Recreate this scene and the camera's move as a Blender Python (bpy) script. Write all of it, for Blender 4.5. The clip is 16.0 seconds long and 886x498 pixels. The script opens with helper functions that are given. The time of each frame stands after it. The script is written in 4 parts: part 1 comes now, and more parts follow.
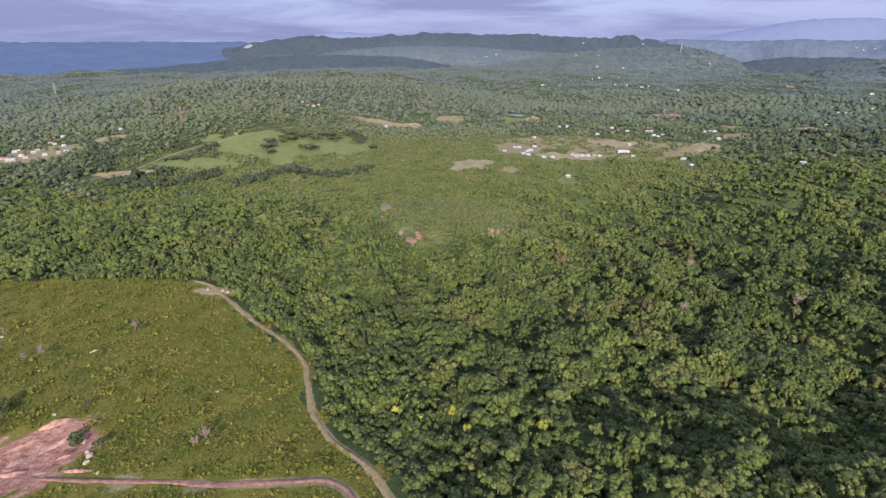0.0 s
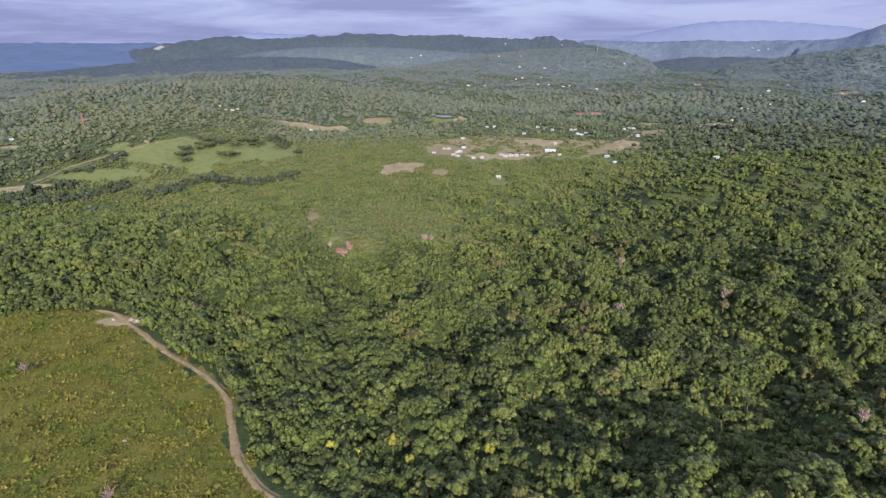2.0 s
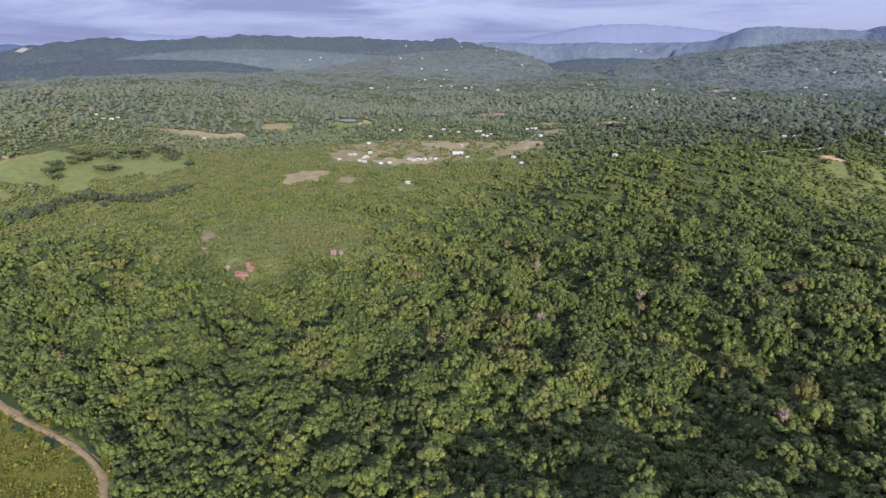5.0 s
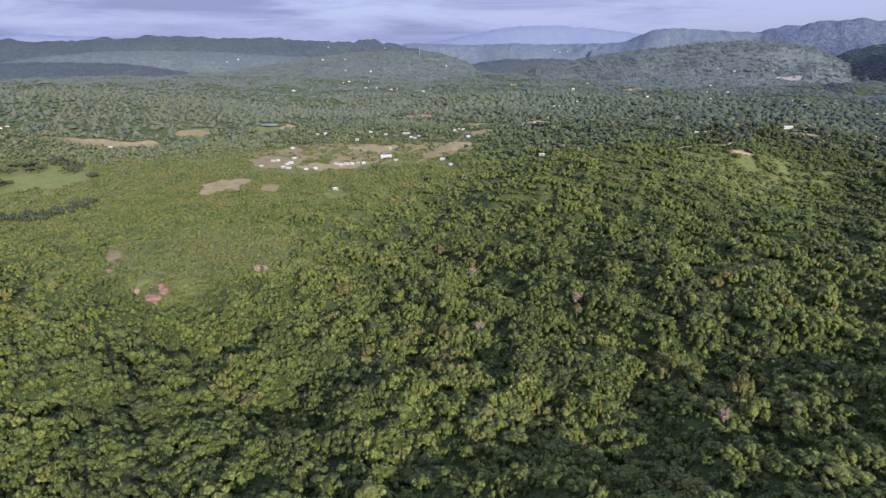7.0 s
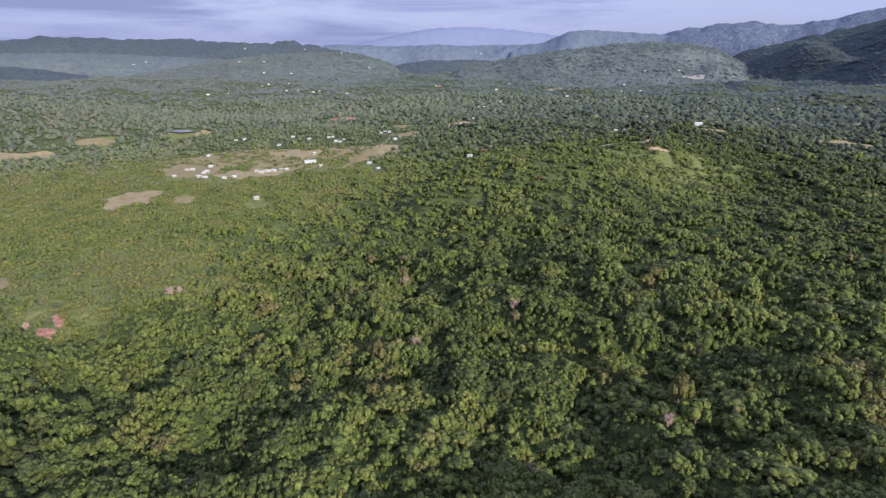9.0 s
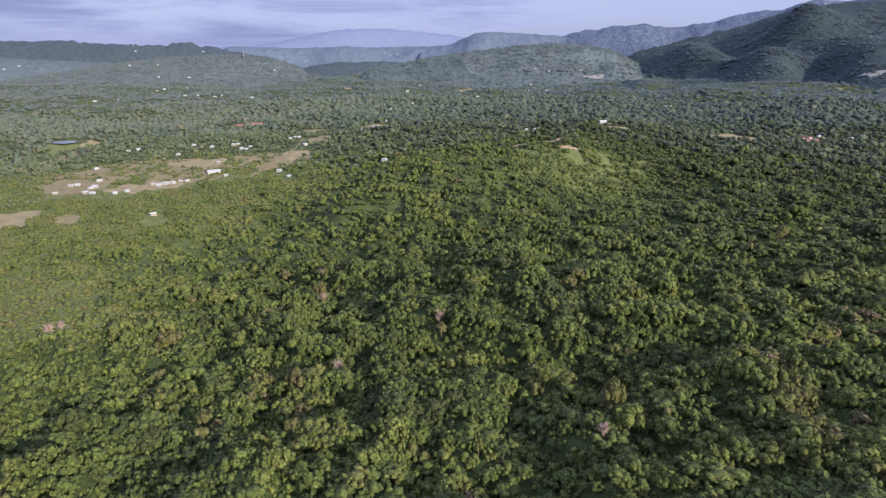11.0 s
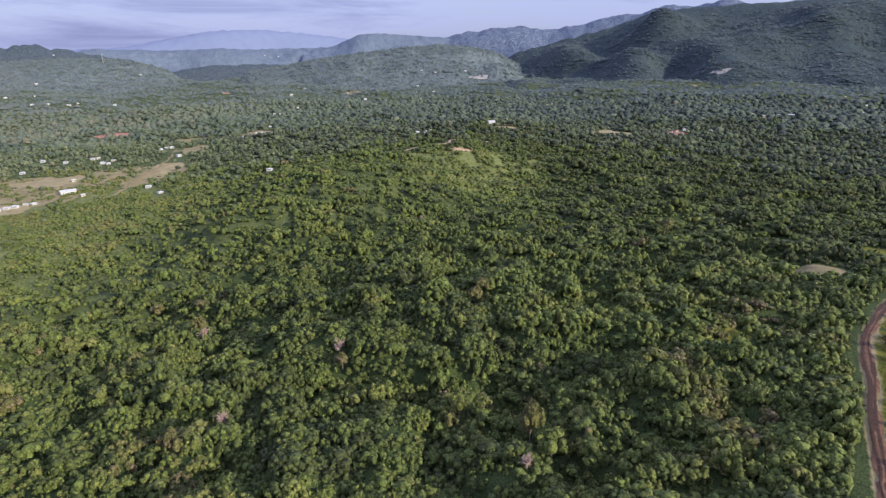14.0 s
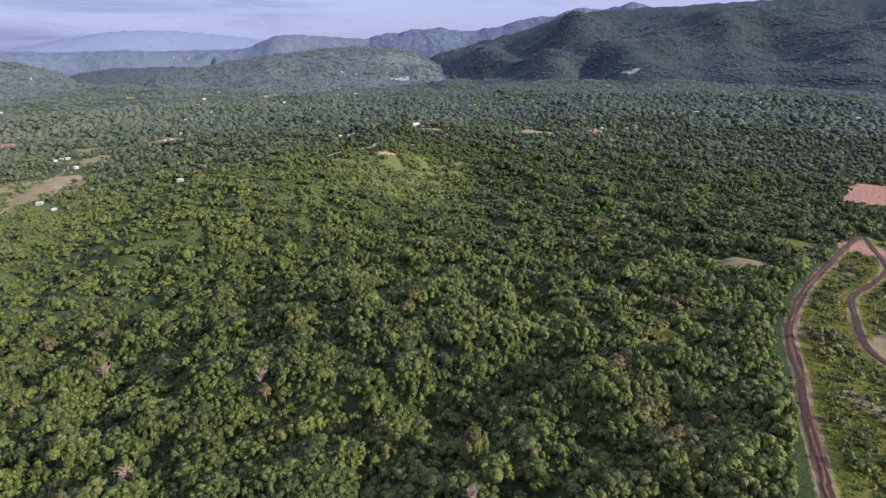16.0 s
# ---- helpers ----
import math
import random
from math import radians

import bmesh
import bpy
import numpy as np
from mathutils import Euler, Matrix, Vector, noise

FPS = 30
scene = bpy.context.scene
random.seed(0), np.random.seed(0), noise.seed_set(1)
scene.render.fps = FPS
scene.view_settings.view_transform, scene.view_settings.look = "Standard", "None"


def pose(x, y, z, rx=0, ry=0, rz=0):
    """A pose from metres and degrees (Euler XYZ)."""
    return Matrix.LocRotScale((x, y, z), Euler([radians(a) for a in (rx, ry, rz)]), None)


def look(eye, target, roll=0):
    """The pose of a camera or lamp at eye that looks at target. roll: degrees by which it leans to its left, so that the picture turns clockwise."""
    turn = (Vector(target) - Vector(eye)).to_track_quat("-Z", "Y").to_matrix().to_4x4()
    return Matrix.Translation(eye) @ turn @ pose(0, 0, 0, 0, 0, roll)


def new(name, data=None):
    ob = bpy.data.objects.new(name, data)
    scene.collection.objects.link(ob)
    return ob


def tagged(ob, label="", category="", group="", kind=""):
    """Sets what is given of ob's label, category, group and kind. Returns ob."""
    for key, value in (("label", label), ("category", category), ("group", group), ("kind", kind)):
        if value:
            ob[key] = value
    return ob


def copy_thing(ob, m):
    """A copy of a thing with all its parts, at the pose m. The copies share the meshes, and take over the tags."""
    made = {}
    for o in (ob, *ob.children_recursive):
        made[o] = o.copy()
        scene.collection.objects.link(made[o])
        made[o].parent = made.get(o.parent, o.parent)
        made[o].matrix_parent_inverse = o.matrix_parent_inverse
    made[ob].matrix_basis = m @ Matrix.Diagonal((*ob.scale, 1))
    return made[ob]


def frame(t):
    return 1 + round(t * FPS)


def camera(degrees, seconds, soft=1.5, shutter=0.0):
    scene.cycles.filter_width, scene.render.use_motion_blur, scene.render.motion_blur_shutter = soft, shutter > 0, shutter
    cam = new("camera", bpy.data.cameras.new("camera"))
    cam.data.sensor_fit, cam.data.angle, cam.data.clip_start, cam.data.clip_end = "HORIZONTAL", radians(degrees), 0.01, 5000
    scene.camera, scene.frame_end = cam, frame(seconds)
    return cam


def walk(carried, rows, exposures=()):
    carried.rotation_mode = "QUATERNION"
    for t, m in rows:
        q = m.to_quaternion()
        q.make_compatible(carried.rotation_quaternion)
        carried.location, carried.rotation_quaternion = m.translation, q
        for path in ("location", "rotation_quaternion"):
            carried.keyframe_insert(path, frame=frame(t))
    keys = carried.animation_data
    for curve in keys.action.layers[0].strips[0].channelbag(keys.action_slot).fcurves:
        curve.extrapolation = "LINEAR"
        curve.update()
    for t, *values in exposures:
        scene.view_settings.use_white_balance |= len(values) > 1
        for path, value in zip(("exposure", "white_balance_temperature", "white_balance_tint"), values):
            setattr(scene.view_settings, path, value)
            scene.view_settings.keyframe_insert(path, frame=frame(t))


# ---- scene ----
# World: x east of the first view, y along it, z up. The aircraft flies about 115 m over the woods.
cam = camera(78.8, 16.0, soft=1.4)
PATH = [
    (0, (-0.00, -0.00, 120.00), (0.00, 93.18, 83.70), -0.03),
    (0.5, (0.17, 3.22, 119.99), (2.88, 96.37, 83.70), -0.07),
    (1, (0.35, 6.42, 119.99), (5.92, 99.44, 83.71), -0.06),
    (1.5, (0.59, 9.59, 120.03), (9.32, 102.38, 83.81), -0.04),
    (2, (0.92, 12.79, 120.09), (13.13, 105.21, 83.92), -0.03),
    (2.5, (1.35, 15.98, 120.17), (16.34, 108.00, 84.02), -0.02),
    (3, (1.91, 19.08, 120.25), (19.54, 110.65, 84.15), 0.03),
    (3.5, (2.53, 22.11, 120.34), (22.74, 113.16, 84.28), 0.02),
    (4, (3.17, 25.14, 120.46), (25.86, 115.63, 84.45), 0.05),
    (6.5, (8.24, 40.19, 120.34), (44.73, 126.17, 84.61), 0.01),
    (7, (9.56, 43.11, 120.27), (48.99, 127.79, 84.57), 0.03),
    (7.5, (10.99, 46.00, 120.18), (52.97, 129.46, 84.51), 0.02),
    (8, (12.53, 48.86, 120.06), (56.98, 131.05, 84.46), -0.01),
    (8.5, (14.15, 51.72, 119.93), (61.50, 132.30, 84.36), -0.00),
    (9, (15.84, 54.56, 119.78), (66.30, 133.26, 84.30), -0.00),
    (11.5, (26.05, 67.71, 119.71), (91.01, 135.08, 84.48), -0.14),
    (12, (28.46, 70.17, 119.75), (95.93, 135.05, 84.55), -0.14),
    (12.5, (30.92, 72.56, 119.73), (100.32, 135.38, 84.57), -0.15),
    (13, (33.49, 74.84, 119.64), (104.58, 135.76, 84.50), -0.16),
    (13.5, (36.22, 76.98, 119.52), (109.11, 135.78, 84.44), -0.20),
    (14, (39.05, 78.98, 119.43), (113.92, 135.24, 84.37), -0.28),
    (14.5, (41.90, 80.88, 119.36), (118.68, 134.55, 84.36), -0.33),
    (15, (44.76, 82.71, 119.28), (123.37, 133.67, 84.31), -0.32),
    (15.5, (47.65, 84.47, 119.23), (128.02, 132.65, 84.31), -0.32),
    (16, (50.58, 86.23, 119.19), (132.51, 131.72, 84.29), -0.32),
]
walk(cam, [(t, look(eye, target, roll)) for t, eye, target, roll in PATH])

# ---- light ----
SUN_AZ, SUN_EL = 176.0, 22.0          # degrees clockwise from +y, degrees above the horizon
sun_way = Vector((math.sin(radians(SUN_AZ)) * math.cos(radians(SUN_EL)), math.cos(radians(SUN_AZ)) * math.cos(radians(SUN_EL)), math.sin(radians(SUN_EL))))
sun = new("sun", bpy.data.lights.new("sun", "SUN"))
sun.data.energy, sun.data.angle, sun.data.color = 4.8, radians(0.6), (1.0, 0.92, 0.80)
sun.matrix_world = look(sun_way * 400, (0, 0, 0))

world = bpy.data.worlds.new("sky")
scene.world = world
world.use_nodes = True
wn, wl = world.node_tree.nodes, world.node_tree.links
wn.clear()


def wnode(kind, **values):
    n = wn.new(kind)
    for k, v in values.items():
        n.inputs[k].default_value = v
    return n


sky = wn.new("ShaderNodeTexSky")
sky.sky_type, sky.sun_disc = "NISHITA", False
sky.sun_elevation, sky.sun_rotation = radians(SUN_EL), radians(SUN_AZ)
sky.dust_density, sky.ozone_density = 1.5, 2.5
w_at = wn.new("ShaderNodeTexCoord")
w_map = wn.new("ShaderNodeMapping")
w_map.inputs["Scale"].default_value = (2.0, 2.0, 17.0)
w_noise = wnode("ShaderNodeTexNoise", Scale=1.6, Detail=9.0, Roughness=0.62, Distortion=0.4)
w_split = wn.new("ShaderNodeSeparateXYZ")
w_west = wn.new("ShaderNodeMath")           # more cloud to the north-west
w_west.operation = "MULTIPLY_ADD"
w_west.inputs[1].default_value, w_west.inputs[2].default_value = -0.14, 0.03
w_sum = wn.new("ShaderNodeMath")
w_sum.operation = "ADD"
w_ramp = wn.new("ShaderNodeValToRGB")
w_ramp.color_ramp.elements[0].color = (0.7, 0.7, 0.7, 1)
w_ramp.color_ramp.elements[0].position, w_ramp.color_ramp.elements[1].position = 0.22, 0.60
w_tone = wn.new("ShaderNodeValToRGB")
w_tone.color_ramp.elements[0].color, w_tone.color_ramp.elements[1].color = (3.05, 3.4, 5.75, 1), (1.95, 2.2, 3.85, 1)
w_tone.color_ramp.elements[0].position, w_tone.color_ramp.elements[1].position = 0.42, 0.66
w_high = wn.new("ShaderNodeMath")           # thinner, brighter cloud overhead
w_high.operation = "MULTIPLY_ADD"
w_high.inputs[1].default_value, w_high.inputs[2].default_value = 1.3, 0.9
w_lift = wn.new("ShaderNodeVectorMath")
w_lift.operation = "SCALE"
w_mix = wn.new("ShaderNodeMix")
w_mix.data_type = "RGBA"
w_back = wnode("ShaderNodeBackground", Strength=0.13)
w_out = wn.new("ShaderNodeOutputWorld")
wl.new(w_at.outputs["Generated"], w_map.inputs["Vector"])
wl.new(w_map.outputs["Vector"], w_noise.inputs["Vector"])
wl.new(w_at.outputs["Generated"], w_split.inputs["Vector"])
wl.new(w_split.outputs["X"], w_west.inputs[0])
wl.new(w_noise.outputs["Fac"], w_sum.inputs[0])
wl.new(w_west.outputs[0], w_sum.inputs[1])
wl.new(w_sum.outputs[0], w_ramp.inputs["Fac"])
wl.new(w_sum.outputs[0], w_tone.inputs["Fac"])
wl.new(w_ramp.outputs["Color"], w_mix.inputs["Factor"])
wl.new(sky.outputs["Color"], w_mix.inputs[6])
wl.new(w_split.outputs["Z"], w_high.inputs[0])
wl.new(w_tone.outputs["Color"], w_lift.inputs[0])
wl.new(w_high.outputs[0], w_lift.inputs["Scale"])
wl.new(w_lift.outputs[0], w_mix.inputs[7])
wl.new(w_mix.outputs[2], w_back.inputs["Color"])
wl.new(w_back.outputs[0], w_out.inputs["Surface"])
scene.view_settings.exposure = 0.34


# ---- materials ----
class Mat:
    """A node material with a few short words for common nodes."""

    def __init__(self, name, rough=0.8, spec=0.3):
        self.m = bpy.data.materials.new(name)
        self.m.use_nodes = True
        self.t = self.m.node_tree
        self.b = self.t.nodes["Principled BSDF"]
        self.b.inputs["Roughness"].default_value = rough
        self.b.inputs["Specular IOR Level"].default_value = spec
        self.at = self.t.nodes.new("ShaderNodeNewGeometry")

    def link(self, a, b):
        self.t.links.new(a, b)

    def noise(self, scale, detail=4.0, rough=0.6):
        n = self.t.nodes.new("ShaderNodeTexNoise")
        n.inputs["Scale"].default_value, n.inputs["Detail"].default_value, n.inputs["Roughness"].default_value = scale, detail, rough
        self.link(self.at.outputs["Position"], n.inputs["Vector"])
        return n.outputs["Fac"]

    def attr(self, name):
        n = self.t.nodes.new("ShaderNodeAttribute")
        n.attribute_name = name
        return n.outputs["Fac"]

    def ramp(self, fac, *stops):
        n = self.t.nodes.new("ShaderNodeValToRGB")
        r = n.color_ramp
        while len(r.elements) < len(stops):
            r.elements.new(0.5)
        for e, (p, c) in zip(r.elements, stops):
            e.position, e.color = p, (*c, 1) if len(c) == 3 else c
        self.link(fac, n.inputs["Fac"])
        return n.outputs["Color"]

    def math(self, op, a, b, c=None):
        n = self.t.nodes.new("ShaderNodeMath")
        n.operation = op
        for i, v in enumerate((a, b, c)):
            if v is None:
                continue
            if isinstance(v, (int, float)):
                n.inputs[i].default_value = v
            else:
                self.link(v, n.inputs[i])
        return n.outputs[0]

    def mix(self, fac, a, b, how="MIX"):
        n = self.t.nodes.new("ShaderNodeMix")
        n.data_type, n.blend_type = "RGBA", how
        for i, v in ((0, fac), (6, a), (7, b)):
            if isinstance(v, (int, float)):
                n.inputs[i].default_value = v
            elif isinstance(v, tuple):
                n.inputs[i].default_value = (*v, 1)
            else:
                self.link(v, n.inputs[i])
        return n.outputs[2]

    def bump(self, height, strength, distance):
        n = self.t.nodes.new("ShaderNodeBump")
        n.inputs["Strength"].default_value, n.inputs["Distance"].default_value = strength, distance
        self.link(height, n.inputs["Height"])
        self.link(n.outputs["Normal"], self.b.inputs["Normal"])

    def done(self, color):
        if isinstance(color, tuple):
            self.b.inputs["Base Color"].default_value = (*color, 1)
        else:
            self.link(color, self.b.inputs["Base Color"])
        return self.m


def plain(name, color, rough=0.8, grain=0.25, scale=1.5, spec=0.3):
    m = Mat(name, rough, spec)
    n = m.noise(scale, 6.0, 0.65)
    dark = tuple(c * (1 - grain) for c in color)
    light = tuple(min(1, c * (1 + grain)) for c in color)
    m.bump(n, 0.3, 0.05)
    return m.done(m.ramp(n, (0.3, dark), (0.7, light)))


def foliage(name, stops, gloss=0.25, bright=1.0, vary=0.7, grain=0.0, warm=0.5, gap=0.5):
    """Leaves: the tone attribute picks the kind of tree, with some shade and haze worked in; islands vary leaf by leaf.
    """
    m = Mat(name, 0.55, gloss)
    info = m.t.nodes.new("ShaderNodeObjectInfo")
    isle = m.at.outputs["Random Per Island"]
    tone = m.math("ADD", m.attr("tone"), m.math("MULTIPLY", m.math("SUBTRACT", isle, 0.5), 0.16))
    c = m.ramp(tone, *[(p, tuple(v * bright for v in col)) for p, col in stops])
    n = m.noise(0.02, 3.0)
    c = m.mix(m.math("MULTIPLY", n, warm), c, (0.085 * bright, 0.10 * bright, 0.022 * bright))
    lum = m.math("MULTIPLY_ADD", isle, vary, 1.0 - vary / 2)
    if grain:                     # sprays of leaves, the shade in their gaps painted as dark spots
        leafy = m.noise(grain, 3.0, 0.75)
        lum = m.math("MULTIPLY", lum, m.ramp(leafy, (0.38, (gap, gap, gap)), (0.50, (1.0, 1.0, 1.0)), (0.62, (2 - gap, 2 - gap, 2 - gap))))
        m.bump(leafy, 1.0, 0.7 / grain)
    grey = m.t.nodes.new("ShaderNodeCombineColor")
    for i in range(3):
        m.link(lum, grey.inputs[i])
    c = m.mix(1.0, c, grey.outputs[0], "MULTIPLY")
    m.done(c)
    m.b.inputs["Sheen Weight"].default_value = 0.05
    m.b.inputs["Sheen Roughness"].default_value = 0.5
    return m.m


WOODS = [(0.0, (0.046, 0.056, 0.022)), (0.3, (0.073, 0.095, 0.026)), (0.55, (0.102, 0.132, 0.030)), (0.75, (0.142, 0.148, 0.040)), (0.9, (0.120, 0.098, 0.042)), (1.0, (0.15, 0.10, 0.07))]
# Far leaf palettes: distance haze is mixed into the colours, greyer and bluer.
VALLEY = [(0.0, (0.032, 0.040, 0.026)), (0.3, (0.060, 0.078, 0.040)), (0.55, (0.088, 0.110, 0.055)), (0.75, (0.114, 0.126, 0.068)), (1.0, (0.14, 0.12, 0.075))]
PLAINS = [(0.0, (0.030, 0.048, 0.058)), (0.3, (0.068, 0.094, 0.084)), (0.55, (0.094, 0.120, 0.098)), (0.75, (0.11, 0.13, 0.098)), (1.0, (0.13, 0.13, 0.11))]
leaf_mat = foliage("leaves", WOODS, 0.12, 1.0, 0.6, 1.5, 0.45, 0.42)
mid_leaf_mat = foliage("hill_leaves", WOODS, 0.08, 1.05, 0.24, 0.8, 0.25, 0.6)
far_leaf_mat = foliage("hazed_valley_leaves", VALLEY, 0.1, 1.2, 0.2, 0.5, 0.25, 0.6)
HALF_HAZE = [(p, tuple(0.5 * (u + v) for u, v in zip(a, b))) for (p, a), (_, b) in zip(VALLEY, PLAINS)]
half_haze_leaf_mat = foliage("half_haze_leaves", HALF_HAZE, 0.1, 1.12, 0.12, 0.35, 0.2, 0.8)
plain_leaf_mat = foliage("haze_blue_leaves", PLAINS, 0.1, 1.05, 0.1, 0.22, 0.2, 0.88)
yellow_leaf_mat = foliage("yellow_leaves", [(0.0, (0.26, 0.26, 0.03)), (1.0, (0.34, 0.33, 0.05))])
bark_mat = plain("bark", (0.16, 0.13, 0.10), 0.9, 0.4, 6.0)
dead_mat = plain("dead_wood", (0.26, 0.19, 0.17), 0.9, 0.3, 4.0)
grass_mat = foliage("grass", [(0.0, (0.066, 0.100, 0.012)), (0.5, (0.138, 0.136, 0.018)), (1.0, (0.215, 0.165, 0.038))], 0.05)


def ground_material():
    m = Mat("earth_and_grass", 0.9, 0.15)
    fine, mid, wide = m.noise(1.3, 6.0, 0.7), m.noise(0.12, 5.0), m.noise(0.012, 4.0)
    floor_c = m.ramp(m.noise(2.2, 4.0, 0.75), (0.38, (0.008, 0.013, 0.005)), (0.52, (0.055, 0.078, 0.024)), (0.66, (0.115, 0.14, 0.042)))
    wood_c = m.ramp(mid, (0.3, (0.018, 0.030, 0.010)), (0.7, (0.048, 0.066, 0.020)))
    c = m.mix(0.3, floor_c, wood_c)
    grass_c = m.ramp(m.math("ADD", m.math("MULTIPLY", fine, 0.55), m.math("MULTIPLY", mid, 0.45)), (0.32, (0.062, 0.080, 0.014)), (0.5, (0.132, 0.132, 0.022)), (0.68, (0.21, 0.16, 0.040)))
    dry_c = m.ramp(m.math("ADD", m.math("MULTIPLY", fine, 0.4), m.math("MULTIPLY", mid, 0.6)), (0.35, (0.16, 0.14, 0.06)), (0.65, (0.31, 0.245, 0.13)))
    lawn_c = m.ramp(m.math("ADD", m.math("MULTIPLY", fine, 0.4), m.math("MULTIPLY", mid, 0.6)), (0.35, (0.115, 0.140, 0.045)), (0.65, (0.185, 0.20, 0.068)))
    bush_c = m.ramp(m.math("ADD", m.math("MULTIPLY", m.noise(0.25, 5.0, 0.75), 0.6), m.math("MULTIPLY", m.noise(0.03, 4.0), 0.4)), (0.36, (0.040, 0.052, 0.020)), (0.5, (0.072, 0.090, 0.032)), (0.66, (0.106, 0.124, 0.048)))
    heath_c = m.ramp(m.math("ADD", m.math("MULTIPLY", m.noise(0.5, 6.0, 0.75), 0.6), m.math("MULTIPLY", mid, 0.4)), (0.38, (0.060, 0.078, 0.026)), (0.5, (0.136, 0.153, 0.048)), (0.62, (0.208, 0.208, 0.072)))
    soil_c = m.ramp(mid, (0.3, (0.22, 0.175, 0.085)), (0.7, (0.36, 0.295, 0.155)))
    red_c = m.ramp(m.math("ADD", m.math("MULTIPLY", fine, 0.45), m.math("MULTIPLY", m.noise(0.4, 4.0, 0.65), 0.55)), (0.36, (0.15, 0.07, 0.045)), (0.5, (0.33, 0.165, 0.11)), (0.64, (0.50, 0.33, 0.23)))
    for name, col in (("bush", bush_c), ("heath", heath_c), ("grass", grass_c), ("lawn", lawn_c), ("dry", dry_c), ("soil", soil_c), ("red", red_c)):
        edge = m.math("ADD", m.attr(name), m.math("MULTIPLY", m.math("SUBTRACT", m.noise(0.35, 5.0, 0.7), 0.5), 0.7))
        fac = m.ramp(edge, (0.42, (0, 0, 0)), (0.58, (1, 1, 1)))
        c = m.mix(fac, c, col)
    m.bump(m.math("ADD", fine, m.math("MULTIPLY", mid, 3.0)), 0.6, 0.5)
    return m.done(c)


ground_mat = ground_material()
track_mat = plain("dirt_track", (0.25, 0.185, 0.085), 0.95, 0.35, 0.8)
orange_mat = plain("orange_earth_track", (0.40, 0.27, 0.16), 0.95, 0.3, 0.5)
red_track_mat = plain("red_earth_track", (0.135, 0.07, 0.040), 0.95, 0.45, 0.7)
pit_track_mat = plain("pink_earth_track", (0.27, 0.145, 0.10), 0.95, 0.45, 0.7)
rut_mat = plain("wheel_rut", (0.055, 0.029, 0.018), 0.95, 0.4, 0.9)
white_mat = plain("white_render", (0.52, 0.51, 0.48), 0.8, 0.08, 2.0)
cream_mat = plain("cream_render", (0.47, 0.41, 0.31), 0.8, 0.1, 2.0)
zinc_mat = plain("zinc_roof", (0.45, 0.455, 0.45), 0.45, 0.15, 1.2, 0.5)
terracotta_mat = plain("red_roof", (0.45, 0.13, 0.09), 0.7, 0.25, 1.2)
dark_mat = plain("dark_opening", (0.04, 0.045, 0.05), 0.3, 0.2, 2.0, 0.5)
steel_mat = plain("painted_steel", (0.42, 0.20, 0.15), 0.6, 0.2, 1.0)
rock_mat = plain("pale_limestone", (0.42, 0.34, 0.235), 0.9, 0.25, 0.8)
bare_mat = plain("bare_grey_earth", (0.30, 0.28, 0.24), 0.95, 0.35, 0.1)
water_mat = plain("pond_water", (0.20, 0.215, 0.245), 0.3, 0.2, 0.05, 0.6)


# ---- shape of the land ----
# Hills and hollows on a plain: centre x, centre y, spread, height.
PLAIN = -42.0
# First three: an unseen rise, added to shade the hollow to its north.
LAND = [
    (75, 72, 36, 6), (130, 70, 36, 7), (172, 76, 26, 2), (-120, 180, 130, 2.8), (0, 150, 110, -0.5), (60, 300, 130, -7.1), (-180, 400, 130, 27), (-60, 400, 110, 5),
    (180, 140, 100, -8.1), (260, 90, 110, 14.7), (160, 240, 90, 5.5), (250, 300, 110, -2.4), (420, 190, 140, -4.7), (400, 420, 150, 13), (230, 235, 45, 10.7), (270, 380, 60, 7.4),
    (480, 320, 70, -10), (40, 285, 45, -4.3), (-60, 320, 60, -2), (560, 540, 90, -3.9), (350, 470, 70, 6.5), (190, 455, 60, -8), (200, 350, 60, -5), (160, 165, 40, -4.4),
    (-120, 370, 80, -5), (530, 425, 45, 7), (765, 515, 70, 17), (355, 470, 50, 7), (265, 447, 45, 9), (480, 322, 45, -11), (155, 136, 22, -7), (35, 368, 30, 4),
]
LAND_FAR = [
    (560, 440, 170, 31), (760, 430, 220, 4), (1000, 260, 300, 16), (300, 620, 160, -1.5), (60, 620, 120, 10), (-200, 640, 140, -36), (-380, 1080, 280, 72), (-300, 1850, 450, 53),
    (160, 2400, 420, 18), (1400, 150, 450, 8), (1900, 400, 600, 14), (380, -100, 320, 32), (-60, -60, 300, 43), (-120, 1150, 180, -62), (240, 1720, 300, -40), (1080, 1080, 260, 8),
    (640, 800, 170, 16), (-560, 1000, 200, -36), (1340, 720, 220, -12), (3000, 600, 700, 26), (2520, 570, 380, 10),
]
rng = np.random.default_rng(7)
WAVES = [(rng.uniform(0, 6.28), rng.uniform(0, 6.28), rng.uniform(0, 6.28)) for _ in range(48)]


def waves(x, y, length, first=0, count=8):
    """Smooth uneven relief of about unit height with features of that length."""
    z = 0 * x
    for n, (a, b, c) in enumerate(WAVES[first:first + count]):
        k = 6.28 / (length * (0.7 + 0.6 * (n / count)))
        z = z + np.sin(k * (x * np.cos(a) + y * np.sin(a)) + b + 1.3 * np.sin(k * 0.6 * (x * np.cos(c) - y * np.sin(c)) + a))
    return z / math.sqrt(count)


